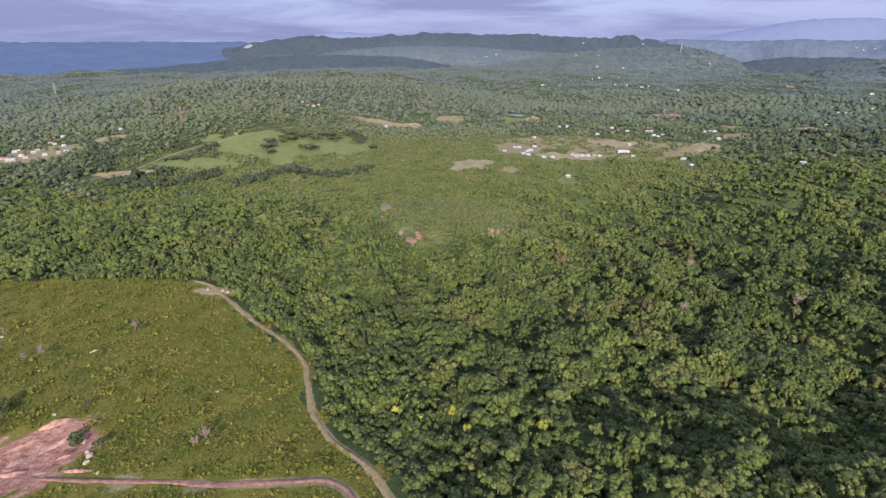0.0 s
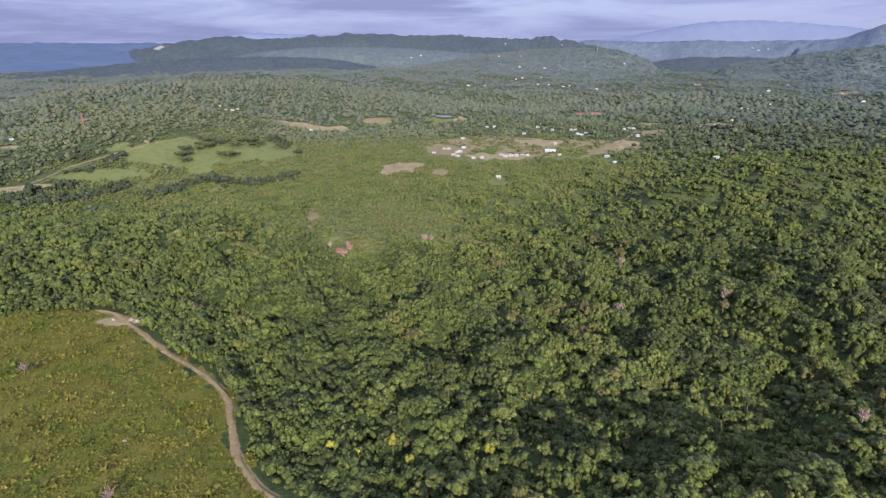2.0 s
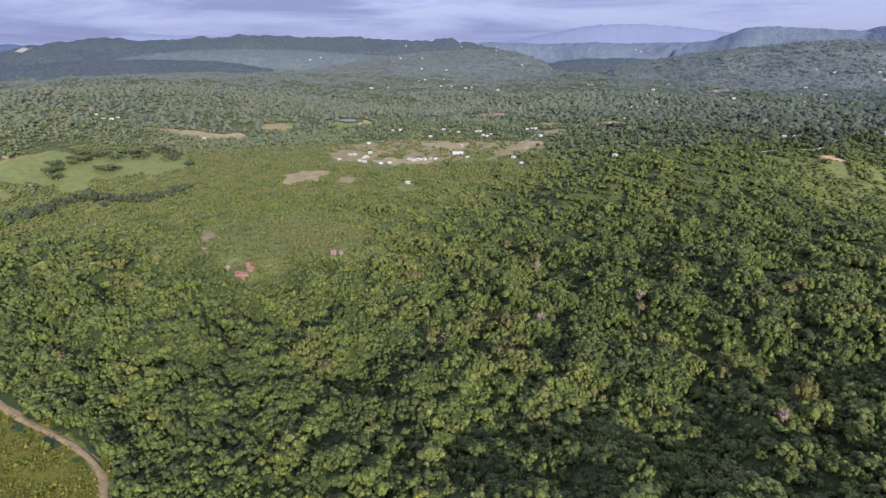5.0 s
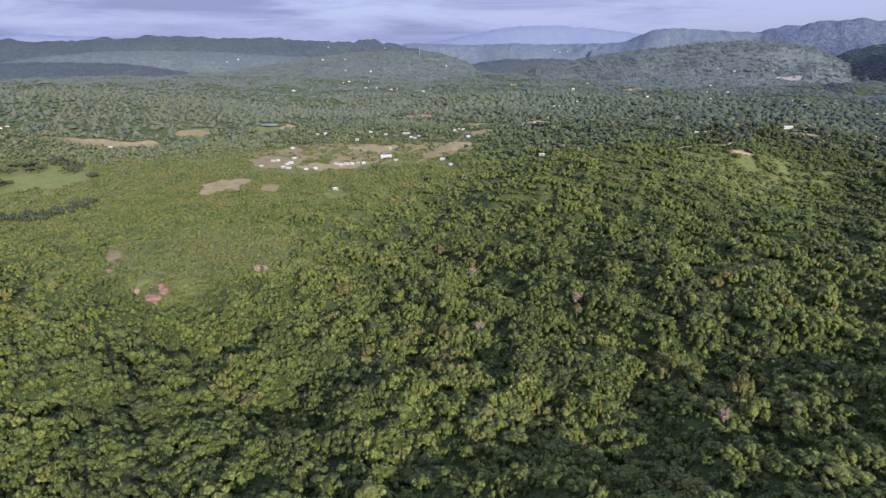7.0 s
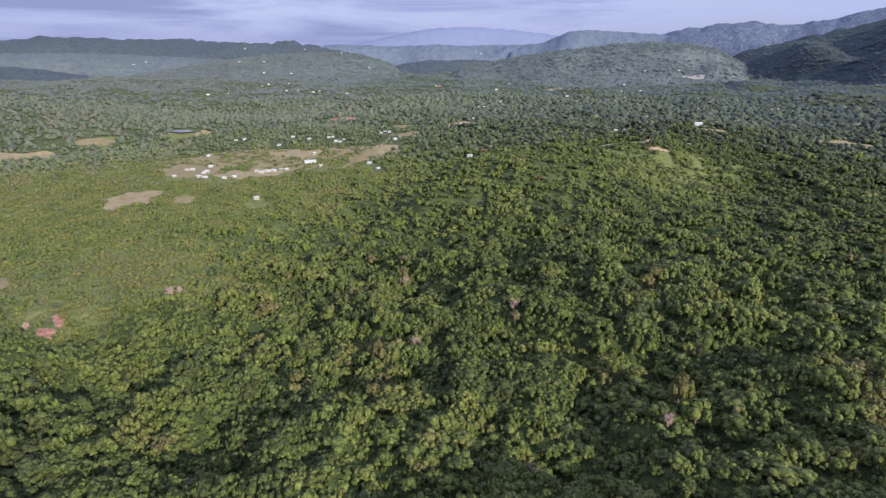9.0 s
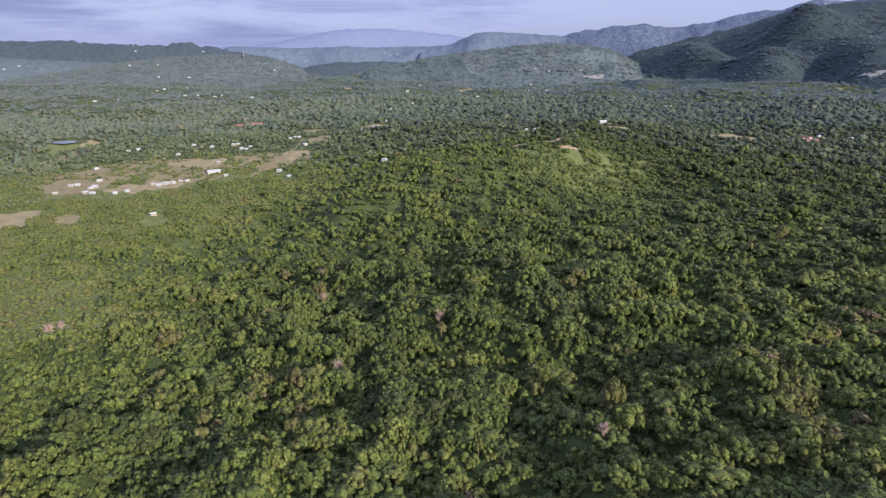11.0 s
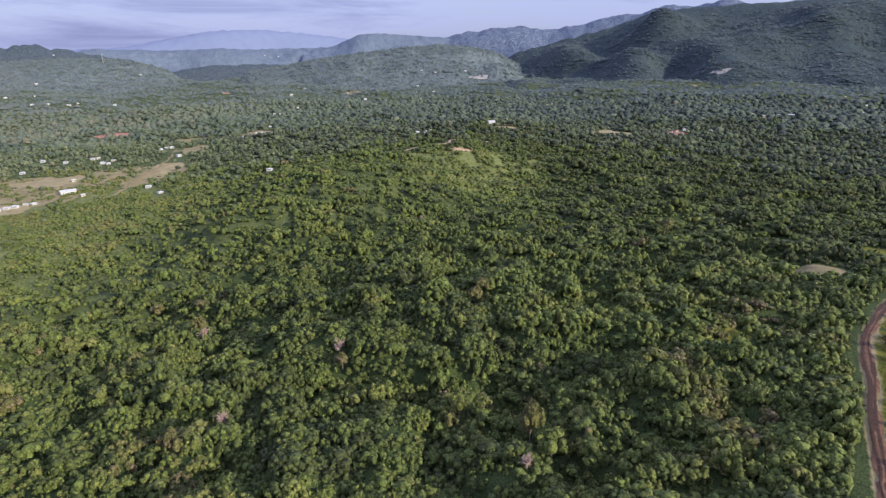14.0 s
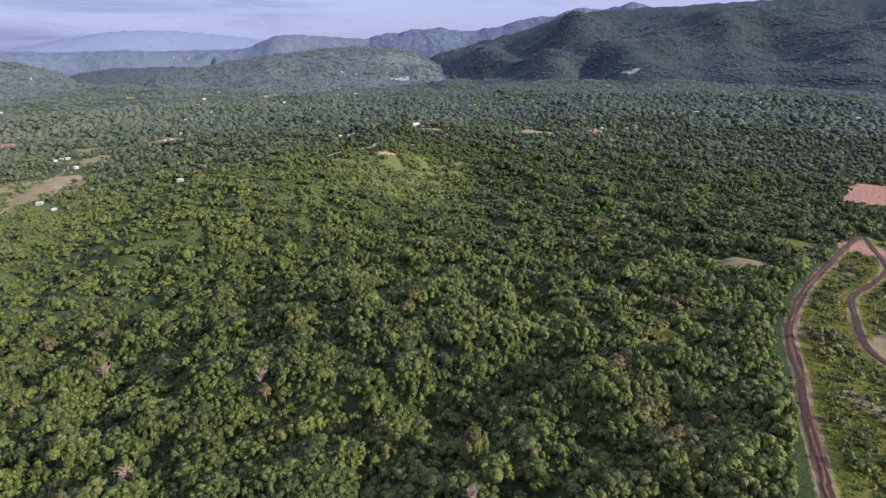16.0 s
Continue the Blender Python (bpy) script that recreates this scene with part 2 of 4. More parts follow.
def inside(x, y, poly):
    hit = np.zeros(np.shape(x), bool)
    for (x0, y0), (x1, y1) in zip(poly, poly[1:] + poly[:1]):
        if y0 != y1:
            hit ^= ((y0 > y) != (y1 > y)) & (x < (x1 - x0) * (y - y0) / (y1 - y0) + x0)
    return hit


def near_line(x, y, line):
    d = np.full(np.shape(x), 1e9)
    for (x0, y0), (x1, y1) in zip(line, line[1:]):
        dx, dy = x1 - x0, y1 - y0
        s = np.clip(((x - x0) * dx + (y - y0) * dy) / (dx * dx + dy * dy), 0, 1)
        d = np.minimum(d, np.hypot(x - x0 - s * dx, y - y0 - s * dy))
    return d


FIELD_TRACK = [
    (-132, 262), (-121, 256), (-98, 230), (-82, 213), (-69, 201), (-59, 189), (-53, 178), (-47, 158), (-42, 145), (-34, 133), (-23, 123), (-18, 116),
    (-14, 109), (0, 91),
]
RED_TRACK = [
    (-156, 131), (-131, 125), (-116, 119), (-106, 117), (-91, 116), (-75, 115), (-59, 114), (-44, 115), (-33, 115), (-28, 113), (-24, 109), (-18, 95),
]
EAST_TRACK = [
    (481, 6), (443, 20), (364, 41), (324, 51), (290, 57), (272, 59), (250, 58), (239, 57), (220, 57), (204, 56), (188, 55), (182, 55),
    (152, 50),
]
EAST_SPUR = [
    (481, 6), (410, 7), (379, 13), (344, 26), (327, 33), (304, 35), (283, 36), (270, 35), (261, 32), (243, 24),
]
FIELD = [
    (0, 91), (-14, 109), (-18, 116), (-23, 123), (-34, 133), (-42, 145), (-47, 158), (-53, 178), (-59, 189), (-69, 201), (-82, 213), (-98, 230),
    (-121, 256), (-132, 262), (-177, 264), (-244, 271), (-292, 280), (-340, 240), (-340, 0), (8, 0),
]
EAST_OPEN = [
    (152, 50), (182, 55), (188, 55), (204, 56), (220, 57), (239, 57), (250, 58), (272, 59), (290, 57), (324, 51), (364, 41), (443, 20),
    (481, 6), (470, -60), (140, -60),
]
VILLAGE_ROAD = [
    (277, 706), (314, 743), (338, 766), (364, 792), (393, 826), (424, 864), (489, 966),
]
HILL_ROAD = [
    (488, 468), (507, 464), (521, 454), (535, 443), (581, 474), (593, 465), (587, 441), (583, 415),
]
VALLEY_ROAD = [
    (-416, 622), (-402, 651), (-389, 685), (-375, 736), (-353, 767), (-322, 806), (-293, 845), (-247, 908),
]

# Clearings: centre x, y, half length, half width, turn in degrees, cover.
CLEARINGS = [
    (-225, 815, 109.8, 53.4, 15, "pasture"), (-332, 715, 48.9, 16.3, 24, "pasture"), (-262, 705, 32.3, 8.9, 20, "heath"), (-397, 655, 41.0, 11.9, 31, "soil"), (-320, 826, 11.3, 5.7, 21, "soil"), (38, 688, 25.0, 34.8, -2, "soil"),
    (82, 639, 10.4, 17.2, -6, "dry"), (-24, 354, 5.3, 6.0, 6, "red"), (-18, 366, 2.9, 7.8, 5, "red"), (-49, 408, 3.3, 5.5, 9, "red"), (-51, 451, 5.0, 24.2, 8, "dry"), (180, 886, 91.6, 58.0, -11, "dry"),
    (110, 814, 37.4, 43.2, -7, "dry"), (239, 798, 50.5, 63.5, -16, "dry"), (174, 752, 42.9, 26.6, -13, "soil"), (343, 789, 54.0, 60.4, -24, "dry"), (390, 796, 18.0, 40.2, -26, "soil"), (265, 850, 40.6, 28.7, -17, "soil"),
    (514, 1251, 38.7, 18.5, -22, "red"), (197, 1229, 19.1, 22.8, -9, "soil"), (489, 912, 25.3, 42.0, -28, "dry"), (21, 1278, 29.7, 33.5, 0, "pasture"), (164, 1236, 28.0, 55.8, -7, "pasture"), (-104, 1199, 76.5, 34.7, 4, "soil"),
    (-172, 1161, 44.7, 28.5, 8, "dry"), (141, 1130, 43.4, 45.0, -7, "dry"), (562, 1034, 29.9, 32.0, -28, "dry"), (15, 1272, 36.4, 27.4, 0, "dry"),
]
CLEARINGS_EAST = [
    (255, 98, 4.8, 9.4, -86, "grass"), (293, 124, 7.3, 3.7, -81, "heath"), (367, 77, 16.1, 8.5, -91, "dry"), (429, 48, 15.0, 14.2, -95, "grass"), (441, 11, 14.8, 17.1, -100, "red"), (657, -30, 29.1, 61.6, -100, "red"),
    (277, 30, 3.2, 12.9, -103, "dry"), (502, 401, 76.6, 20.6, -55, "heath"), (514, 416, 12.6, 4.0, -54, "soil"), (542, 440, 4.0, 13.9, -54, "soil"), (649, 660, 34.3, 61.4, -46, "heath"), (700, 465, 26, 8, -59, "soil"), (724, 487, 20, 7, -50, "dry"),
    (881, 379, 34.4, 69.7, -70, "soil"), (837, 461, 24.6, 54.9, -64, "dry"), (958, 303, 16.2, 38.9, -76, "red"), (2426, 496, 61.3, 92.3, -79, "soil"), (2453, 1645, 103.1, 172.6, -57, "dry"), (2166, 546, 32.1, 12.0, -77, "dry"),
    (1155, 1863, 20.7, 24.0, -31, "red"), (1526, 1597, 44.9, 43.3, -44, "dry"), (-567, 745, 65.6, 46.8, 37, "dry"), (-507, 821, 26.6, 20.5, 31, "soil"), (652, 966, 34.6, 69.8, -34, "dry"),
]


# Houses: x, y, kind.
VILLAGE = [
    (154, 917, "white"), (109, 814, "cream"), (116, 817, "white"), (124, 789, "white"), (130, 797, "white"), (140, 827, "white"), (120, 756, "white"), (114, 762, "cream"),
    (139, 740, "white"), (151, 740, "white"), (89, 778, "cream"), (183, 758, "cream"), (187, 750, "white"), (195, 750, "white"), (202, 749, "white"), (212, 752, "cream"),
    (218, 748, "white"), (260, 735, "cream"), (284, 825, "cream"), (237, 1043, "white"), (223, 1046, "cream"), (268, 945, "white"), (315, 1017, "white"), (328, 970, "white"),
    (360, 961, "white"), (366, 958, "cream"), (353, 910, "white"), (357, 902, "white"), (369, 913, "cream"), (319, 710, "white"), (314, 674, "white"), (468, 975, "white"),
    (484, 989, "cream"), (489, 981, "white"), (435, 857, "white"), (140, 594, "cream"),
]
EAST_SIDE = [
    (1303, 1698, "large"), (1595, 1977, "large"), (1318, 1349, "large"), (1128, 1616, "white"), (1102, 1467, "white"), (908, 1267, "white"), (913, 1249, "white"), (1014, 1306, "white"),
    (727, 1039, "white"), (658, 970, "white"), (651, 979, "cream"), (590, 926, "white"), (1984, 1699, "white"), (1930, 1632, "large"), (1898, 1670, "white"), (1598, 1367, "white"),
    (1675, 1347, "large"), (1514, 1017, "white"), (1655, 1012, "white"), (1444, 1222, "cream"), (661, 592, "white"), (653, 568, "white"), (665, 570, "cream"), (732, 535, "cream"),
    (732, 509, "large"), (754, 498, "white"), (408, 604, "white"), (1537, 817, "white"), (1553, 809, "white"), (1030, 555, "cream"), (1456, 530, "white"), (985, 310, "red"),
    (934, 290, "red"), (953, 309, "red"), (1008, 304, "white"), (1006, 263, "white"), (1361, 276, "white"), (1404, 250, "cream"), (1396, 230, "white"), (1332, 205, "cream"),
    (1342, 184, "large"), (1496, 1612, "white"), (2019, 116, "cream"), (1710, 65, "white"), (1602, 68, "white"), (1490, -117, "large"), (1528, -10, "cream"), (1300, 226, "cream"),
]
PLAIN_SIDE = [
    (350, 1975, "large"), (434, 2083, "white"), (611, 2304, "white"), (640, 2315, "large"), (713, 2282, "white"), (610, 2116, "large"), (648, 2109, "large"), (668, 2040, "white"),
    (698, 1969, "large"), (720, 1964, "white"), (814, 1943, "large"), (1148, 2528, "white"), (1137, 2451, "large"), (1151, 1876, "red"),
]
WEST_SIDE = [
    (-594, 723, "red"), (-579, 713, "white"), (-607, 763, "white"), (-579, 737, "white"), (-566, 727, "red"), (-574, 754, "white"), (-578, 768, "cream"), (-547, 738, "white"),
    (-595, 820, "red"), (-579, 807, "white"), (-555, 791, "white"), (-534, 747, "cream"), (-526, 752, "white"), (-529, 896, "white"), (-609, 871, "white"), (-597, 890, "cream"),
    (-288, 1179, "red"), (-274, 1174, "red"), (-271, 1206, "white"), (-303, 1199, "cream"), (-120, 1149, "white"), (-194, 719, "white"), (-575, 715, "white"), (-609, 773, "red"),
]


def clearing_depth(x, y, c):
    cx, cy, a, b, turn, _ = c
    s, o = math.sin(radians(turn)), math.cos(radians(turn))
    u, v = ((x - cx) * o + (y - cy) * s) / a, (-(x - cx) * s + (y - cy) * o) / b
    wob = 0.22 * waves(x, y, 1.1 * min(a, b) + 8, 8, 6)
    return 1.0 - np.hypot(u, v) + wob


def scrub(x, y):
    """Where low scrub takes the place of woods, 0 to 1."""
    a = np.exp(-((x - 0) / 78) ** 2 - ((y - 440) / 85) ** 2)
    b = np.exp(-((x - 20) / 330) ** 4 - ((y - 720) / 240) ** 4) * 0.75
    c = np.exp(-((x + 290) / 130) ** 2 - ((y - 690) / 130) ** 2) * 0.6
    d = np.exp(-((x - 480) / 90) ** 2 - ((y - 380) / 80) ** 2) * 0.8
    return np.clip(np.maximum(np.maximum(a * 1.5, b), np.maximum(c, d)) + 0.18 * waves(x, y, 55, 14, 8) * (a + b + c + d), 0, 1)


def deep_woods(x, y):
    """The dense dark forest of the eastern side, 0 to 1."""
    return 1 / (1 + np.exp(-(x - 330 - 0.22 * y) / 60)) / (1 + np.exp((y - 1100) / 120)) * np.clip(1.55 - np.hypot(x, y) / 1500, 0, 1)


def covers(x, y):
    """How far grass, dry grass, soil and red earth cover a place, 0 to 1, and whether woods are kept off it."""
    out = {k: np.zeros(np.shape(x)) for k in ("bush", "heath", "grass", "lawn", "dry", "soil", "red")}
    out["bush"] = np.clip((np.hypot(x, y) - 330) / 200, 0, 1) * (1 - 0.9 * deep_woods(x, y) * np.clip((1700 - np.hypot(x, y)) / 300, 0, 1))
    wob = 2.5 * waves(x, y, 17, 16, 6)
    field = inside(x + wob, y + wob, FIELD)
    east = inside(x + wob, y - wob, EAST_OPEN)
    out["grass"][field | east] = 1.0
    out["heath"] = 1.2 * scrub(x, y)
    out["dry"] = np.where(east & (waves(x, y, 40, 22, 6) > 0.9), 0.7, out["dry"])
    clear = field.copy()
    for c in CLEARINGS + CLEARINGS_EAST:
        d = clearing_depth(x, y, c)
        k = c[5]
        on = np.clip(0.5 + d * 4, 0, 1)
        if k == "pasture":
            out["lawn"] = np.maximum(out["lawn"], on)
        else:
            out[k] = np.maximum(out[k], on)
        if k == "dry" and c[2] > 40:
            clear |= (d > -0.02) & (waves(x, y, 24, 19, 8) > -0.02)
        elif k == "heath" and c[0] > 400:
            clear |= (d > 0) & (waves(x, y, 22, 12, 8) > 0.3)
        elif k != "heath":
            clear |= d > -0.02
    pit = np.hypot((x + 124) / 17, (y - 128) / 16) + 0.25 * waves(x, y, 13, 30, 6)
    out["red"] = np.maximum(out["red"], np.clip(1.6 - pit, 0, 1))
    top = np.hypot((x + 117) / 11, (y - 250) / 5)
    out["soil"] = np.maximum(out["soil"], np.clip(1.5 - top, 0, 1))
    clear |= pit < 1.15
    for line, half in ((FIELD_TRACK, 1.8), (RED_TRACK, 2.4), (EAST_TRACK, 3.3), (EAST_SPUR, 3.0)):
        d = near_line(x, y, line)
        out["dry"] = np.maximum(out["dry"], np.clip(1.25 - d / half, 0, 0.75))
        clear |= d < half + 2.4
    for line in (VILLAGE_ROAD, HILL_ROAD, VALLEY_ROAD):
        clear |= near_line(x, y, line) < 9.0
    return out, clear, east, field


def ground(x, y):
    x, y = np.asarray(x, float), np.asarray(y, float)
    z = np.full(np.shape(x), PLAIN)
    for cx, cy, spread, high in LAND + LAND_FAR:
        z = z + high * np.exp(-((x - cx) ** 2 + (y - cy) ** 2) / (2 * spread * spread))
    r = np.hypot(x, y)
    calm = 1 / (1 + np.exp((-40 - x - 0.55 * (y - 160)) / 14))      # the field lies smooth
    tracks = np.minimum(np.minimum(near_line(x, y, EAST_TRACK), near_line(x, y, HILL_ROAD)), np.minimum(near_line(x, y, EAST_SPUR), near_line(x, y, FIELD_TRACK)))
    wild = calm * np.clip((tracks - 3) / 14, 0, 1) * (1 - 0.75 * scrub(x, y)) * np.clip(1.35 - r / 700, 0.22, 1.0)
    east = np.clip((y - 70) / 20, 0.25, 1.0)
    z = z + wild * east * (3.4 * np.tanh(1.7 * waves(x, y, 36, 26, 8)) + 3.4 * waves(x, y, 66, 0, 8)) + np.clip((r - 500) / 1500, 0, 1) * 9 * waves(x, y, 420, 8, 8)
    pit = np.hypot((x + 124) / 15, (y - 130) / 14)
    return z - (2.2 - 0.5 * waves(x, y, 8, 36, 8)) * np.exp(-pit ** 4)


def height(x, y):
    return float(ground(np.array([x]), np.array([y]))[0])


def raw_mesh(name, verts, tris, material, tone=None, smooth=False, layers=None):
    me = bpy.data.meshes.new(name)
    verts, tris = np.asarray(verts, np.float32), np.asarray(tris, np.int32)
    k = tris.shape[1]
    me.vertices.add(len(verts))
    me.vertices.foreach_set("co", verts.ravel())
    me.loops.add(tris.size)
    me.loops.foreach_set("vertex_index", tris.ravel())
    me.polygons.add(len(tris))
    me.polygons.foreach_set("loop_start", np.arange(0, tris.size, k, dtype=np.int32))
    if smooth:
        me.polygons.foreach_set("use_smooth", np.ones(len(tris), bool))
    for key, values in ({} if layers is None else layers).items():
        me.attributes.new(key, "FLOAT", "POINT").data.foreach_set("value", np.asarray(values, np.float32))
    if tone is not None:
        me.attributes.new("tone", "FLOAT", "POINT").data.foreach_set("value", np.asarray(tone, np.float32))
    me.update(calc_edges=True)
    me.materials.append(material)
    return me


def grid_faces(rows, cols, wrap=False):
    i, j = np.meshgrid(np.arange(rows - 1), np.arange(cols if wrap else cols - 1), indexing="ij")
    k = (j + 1) % cols
    return np.stack([i * cols + j, i * cols + k, (i + 1) * cols + k, (i + 1) * cols + j], -1).reshape(-1, 4)


def build_ground():
    az = np.radians(np.r_[np.arange(-50, 112, 0.45), np.arange(112, 310, 5.0)])
    rr = np.r_[0.5, 20, np.geomspace(45, 5200, 270)]
    a, r = np.meshgrid(az, rr)
    x, y = 25 + r * np.sin(a), 45 + r * np.cos(a)
    cov, _, _, _ = covers(x.ravel(), y.ravel())
    v = np.stack([x, y, ground(x, y)], -1).reshape(-1, 3)
    f = grid_faces(len(rr), len(az), wrap=True)[:, ::-1]
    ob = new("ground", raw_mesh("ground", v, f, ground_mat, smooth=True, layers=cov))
    return tagged(ob, "rolling green land with grass fields and bare red earth", "ground", kind="structure")


build_ground()


RIDGES = {}


def ridge(name, label, far, deep, crest, material, rough=12.0, jag=0.0, foot=-62.0, step=0.14, spur=0.0, even=False):
    """A range of hills seen across the plain: crest rows of (bearing in degrees, height of the crest), grown with woods."""
    az = np.arange(crest[0][0], crest[-1][0] + 0.01, step)
    top = np.interp(az, [c[0] for c in crest], [c[1] for c in crest])
    top = np.convolve(np.pad(top, 6, mode="edge"), np.hanning(13) / np.hanning(13).sum(), "valid")

    def high(x, y):
        r, a = np.hypot(x - 25, y - 45), np.arctan2(x - 25, y - 45)
        ss = np.clip((r - far) / deep, -1, 1)
        shape = 1 - np.abs(ss) if even else 0.5 + 0.5 * np.cos(ss * math.pi)
        slope = shape * (1 - shape) * 4
        z = foot + (np.interp(np.degrees(a), az, top) - foot) * shape
        z = z + rough * 0.8 * waves(x, y, far * 0.13, 32, 8) * slope + rough * 0.18 * (0.6 - np.abs(waves(x, y, far * 0.06, 20, 8))) * slope + 3.5 * waves(x, y, 110, 40, 8) * shape
        z = z + jag * (np.abs(waves(a * far, r * 0.3, 420, 24, 8)) + 0.45 * np.abs(waves(a * far, r * 0.3, 170, 16, 8)) - 0.5) * shape ** 3
        z = z + spur * 0.55 * waves(a * far, r * 0.55, 760, 5, 6) * slope * np.clip(shape * 1.8, 0, 1) * np.clip((1 - shape) * 1.8, 0, 1)
        end = np.clip(np.minimum(np.degrees(a) - az[0], az[-1] - np.degrees(a)) / 1.2, 0, 1)
        return foot + (z - foot) * end ** 0.7

    s = np.linspace(-1, 0.4, 32)
    a, ss = np.meshgrid(np.radians(az), s)
    x, y = 25 + (far + ss * deep) * np.sin(a), 45 + (far + ss * deep) * np.cos(a)
    v = np.stack([x, y, high(x, y)], -1).reshape(-1, 3)
    ob = new(name, raw_mesh(name, v, grid_faces(len(s), len(az))[:, ::-1], material, smooth=True))
    RIDGES[name] = (high, far, deep)
    return tagged(ob, label, "hills", kind="structure")


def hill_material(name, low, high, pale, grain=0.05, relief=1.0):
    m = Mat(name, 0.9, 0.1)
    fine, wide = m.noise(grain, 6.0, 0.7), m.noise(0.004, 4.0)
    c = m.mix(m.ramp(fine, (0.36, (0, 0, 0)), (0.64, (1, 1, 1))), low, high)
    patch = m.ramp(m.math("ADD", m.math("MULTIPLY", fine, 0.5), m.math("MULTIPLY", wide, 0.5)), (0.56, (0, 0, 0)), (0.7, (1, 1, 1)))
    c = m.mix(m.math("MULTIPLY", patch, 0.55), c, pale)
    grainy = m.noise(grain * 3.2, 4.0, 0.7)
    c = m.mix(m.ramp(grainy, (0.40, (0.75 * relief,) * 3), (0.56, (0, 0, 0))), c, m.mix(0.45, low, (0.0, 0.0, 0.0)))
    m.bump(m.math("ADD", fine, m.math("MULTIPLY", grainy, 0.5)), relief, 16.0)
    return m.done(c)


# Haze of the distance is put into these hill colours: bluer and paler.
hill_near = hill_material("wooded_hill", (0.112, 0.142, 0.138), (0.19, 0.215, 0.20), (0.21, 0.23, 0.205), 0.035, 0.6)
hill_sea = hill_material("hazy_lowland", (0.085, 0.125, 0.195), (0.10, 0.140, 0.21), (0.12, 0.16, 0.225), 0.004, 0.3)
# Shade on the mountain side is put into this low green.
hill_shade = hill_material("shade_dark_mountain", (0.036, 0.052, 0.062), (0.066, 0.088, 0.076), (0.095, 0.11, 0.078), 0.05, 0.55)
hill_blue = hill_material("haze_blue_hill", (0.122, 0.155, 0.200), (0.165, 0.200, 0.235), (0.185, 0.215, 0.235), 0.03, 0.6)
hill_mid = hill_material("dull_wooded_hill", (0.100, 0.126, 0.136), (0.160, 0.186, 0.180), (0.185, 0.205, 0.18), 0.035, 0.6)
# Cloud shade over ridge and apron is painted in as this darker colour.
hill_dark = hill_material("cloud_shaded_hill", (0.080, 0.106, 0.125), (0.140, 0.168, 0.165), (0.175, 0.195, 0.165))
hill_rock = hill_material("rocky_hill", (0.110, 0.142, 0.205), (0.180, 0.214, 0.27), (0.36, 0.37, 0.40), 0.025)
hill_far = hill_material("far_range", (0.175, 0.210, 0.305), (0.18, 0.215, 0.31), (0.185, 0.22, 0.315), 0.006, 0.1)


def crest_up(far, *rows):
    return [(b, 120 + far * math.tan(radians(e))) for b, e in rows]


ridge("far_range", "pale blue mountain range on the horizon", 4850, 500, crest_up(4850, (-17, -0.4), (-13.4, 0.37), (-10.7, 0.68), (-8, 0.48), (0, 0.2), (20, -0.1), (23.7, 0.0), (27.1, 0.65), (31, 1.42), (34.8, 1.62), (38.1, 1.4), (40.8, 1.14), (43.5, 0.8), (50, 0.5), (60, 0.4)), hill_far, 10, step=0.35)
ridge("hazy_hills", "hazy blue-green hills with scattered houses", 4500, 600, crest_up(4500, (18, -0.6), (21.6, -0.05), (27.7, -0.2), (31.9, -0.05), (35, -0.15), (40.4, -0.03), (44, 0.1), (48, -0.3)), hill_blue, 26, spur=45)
ridge("karst_ridge", "jagged karst ridge, coloured dark for cloud shade", 4450, 900, crest_up(4450, (-42, -2.2), (-34, -2.1), (-30.1, -2.08), (-25.5, -1.5), (-20.6, -0.85), (-18.6, -0.4), (-14.4, 0.2), (-10.2, 0.0), (-4.7, 0.2), (-1.9, 0.62), (3.7, 0.38), (9.2, 0.3), (14.5, 0.1), (18.1, 0.1), (21.2, -0.35), (24.6, -0.8), (26.6, -1.47), (28.4, -2.6)), hill_dark, 30, 15, spur=30)
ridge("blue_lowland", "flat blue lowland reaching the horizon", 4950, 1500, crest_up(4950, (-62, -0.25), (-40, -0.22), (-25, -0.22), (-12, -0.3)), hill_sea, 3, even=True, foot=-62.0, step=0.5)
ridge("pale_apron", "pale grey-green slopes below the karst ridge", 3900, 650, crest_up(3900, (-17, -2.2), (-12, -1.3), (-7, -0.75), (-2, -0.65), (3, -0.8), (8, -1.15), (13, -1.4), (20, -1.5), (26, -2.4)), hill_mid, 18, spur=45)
ridge("dark_apron", "blue-green wooded slopes below the ridge, coloured dark for cloud shade", 3450, 600, crest_up(3450, (-40, -3.1), (-32, -2.75), (-26, -2.35), (-21, -1.9), (-15, -1.55), (-8, -1.55), (-3, -1.9), (0, -2.5), (3, -3.2)), hill_dark, 14)
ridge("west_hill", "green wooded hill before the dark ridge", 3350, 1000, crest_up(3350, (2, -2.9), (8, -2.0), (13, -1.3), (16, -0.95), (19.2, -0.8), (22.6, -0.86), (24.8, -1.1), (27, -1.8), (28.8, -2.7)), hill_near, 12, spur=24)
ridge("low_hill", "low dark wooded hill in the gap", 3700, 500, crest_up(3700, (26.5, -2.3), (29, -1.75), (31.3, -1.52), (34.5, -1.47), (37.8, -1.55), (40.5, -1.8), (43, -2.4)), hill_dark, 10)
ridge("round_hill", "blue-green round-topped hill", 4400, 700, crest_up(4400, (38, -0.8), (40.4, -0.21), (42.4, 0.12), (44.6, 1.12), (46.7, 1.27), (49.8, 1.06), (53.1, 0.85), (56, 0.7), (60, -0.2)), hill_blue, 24)
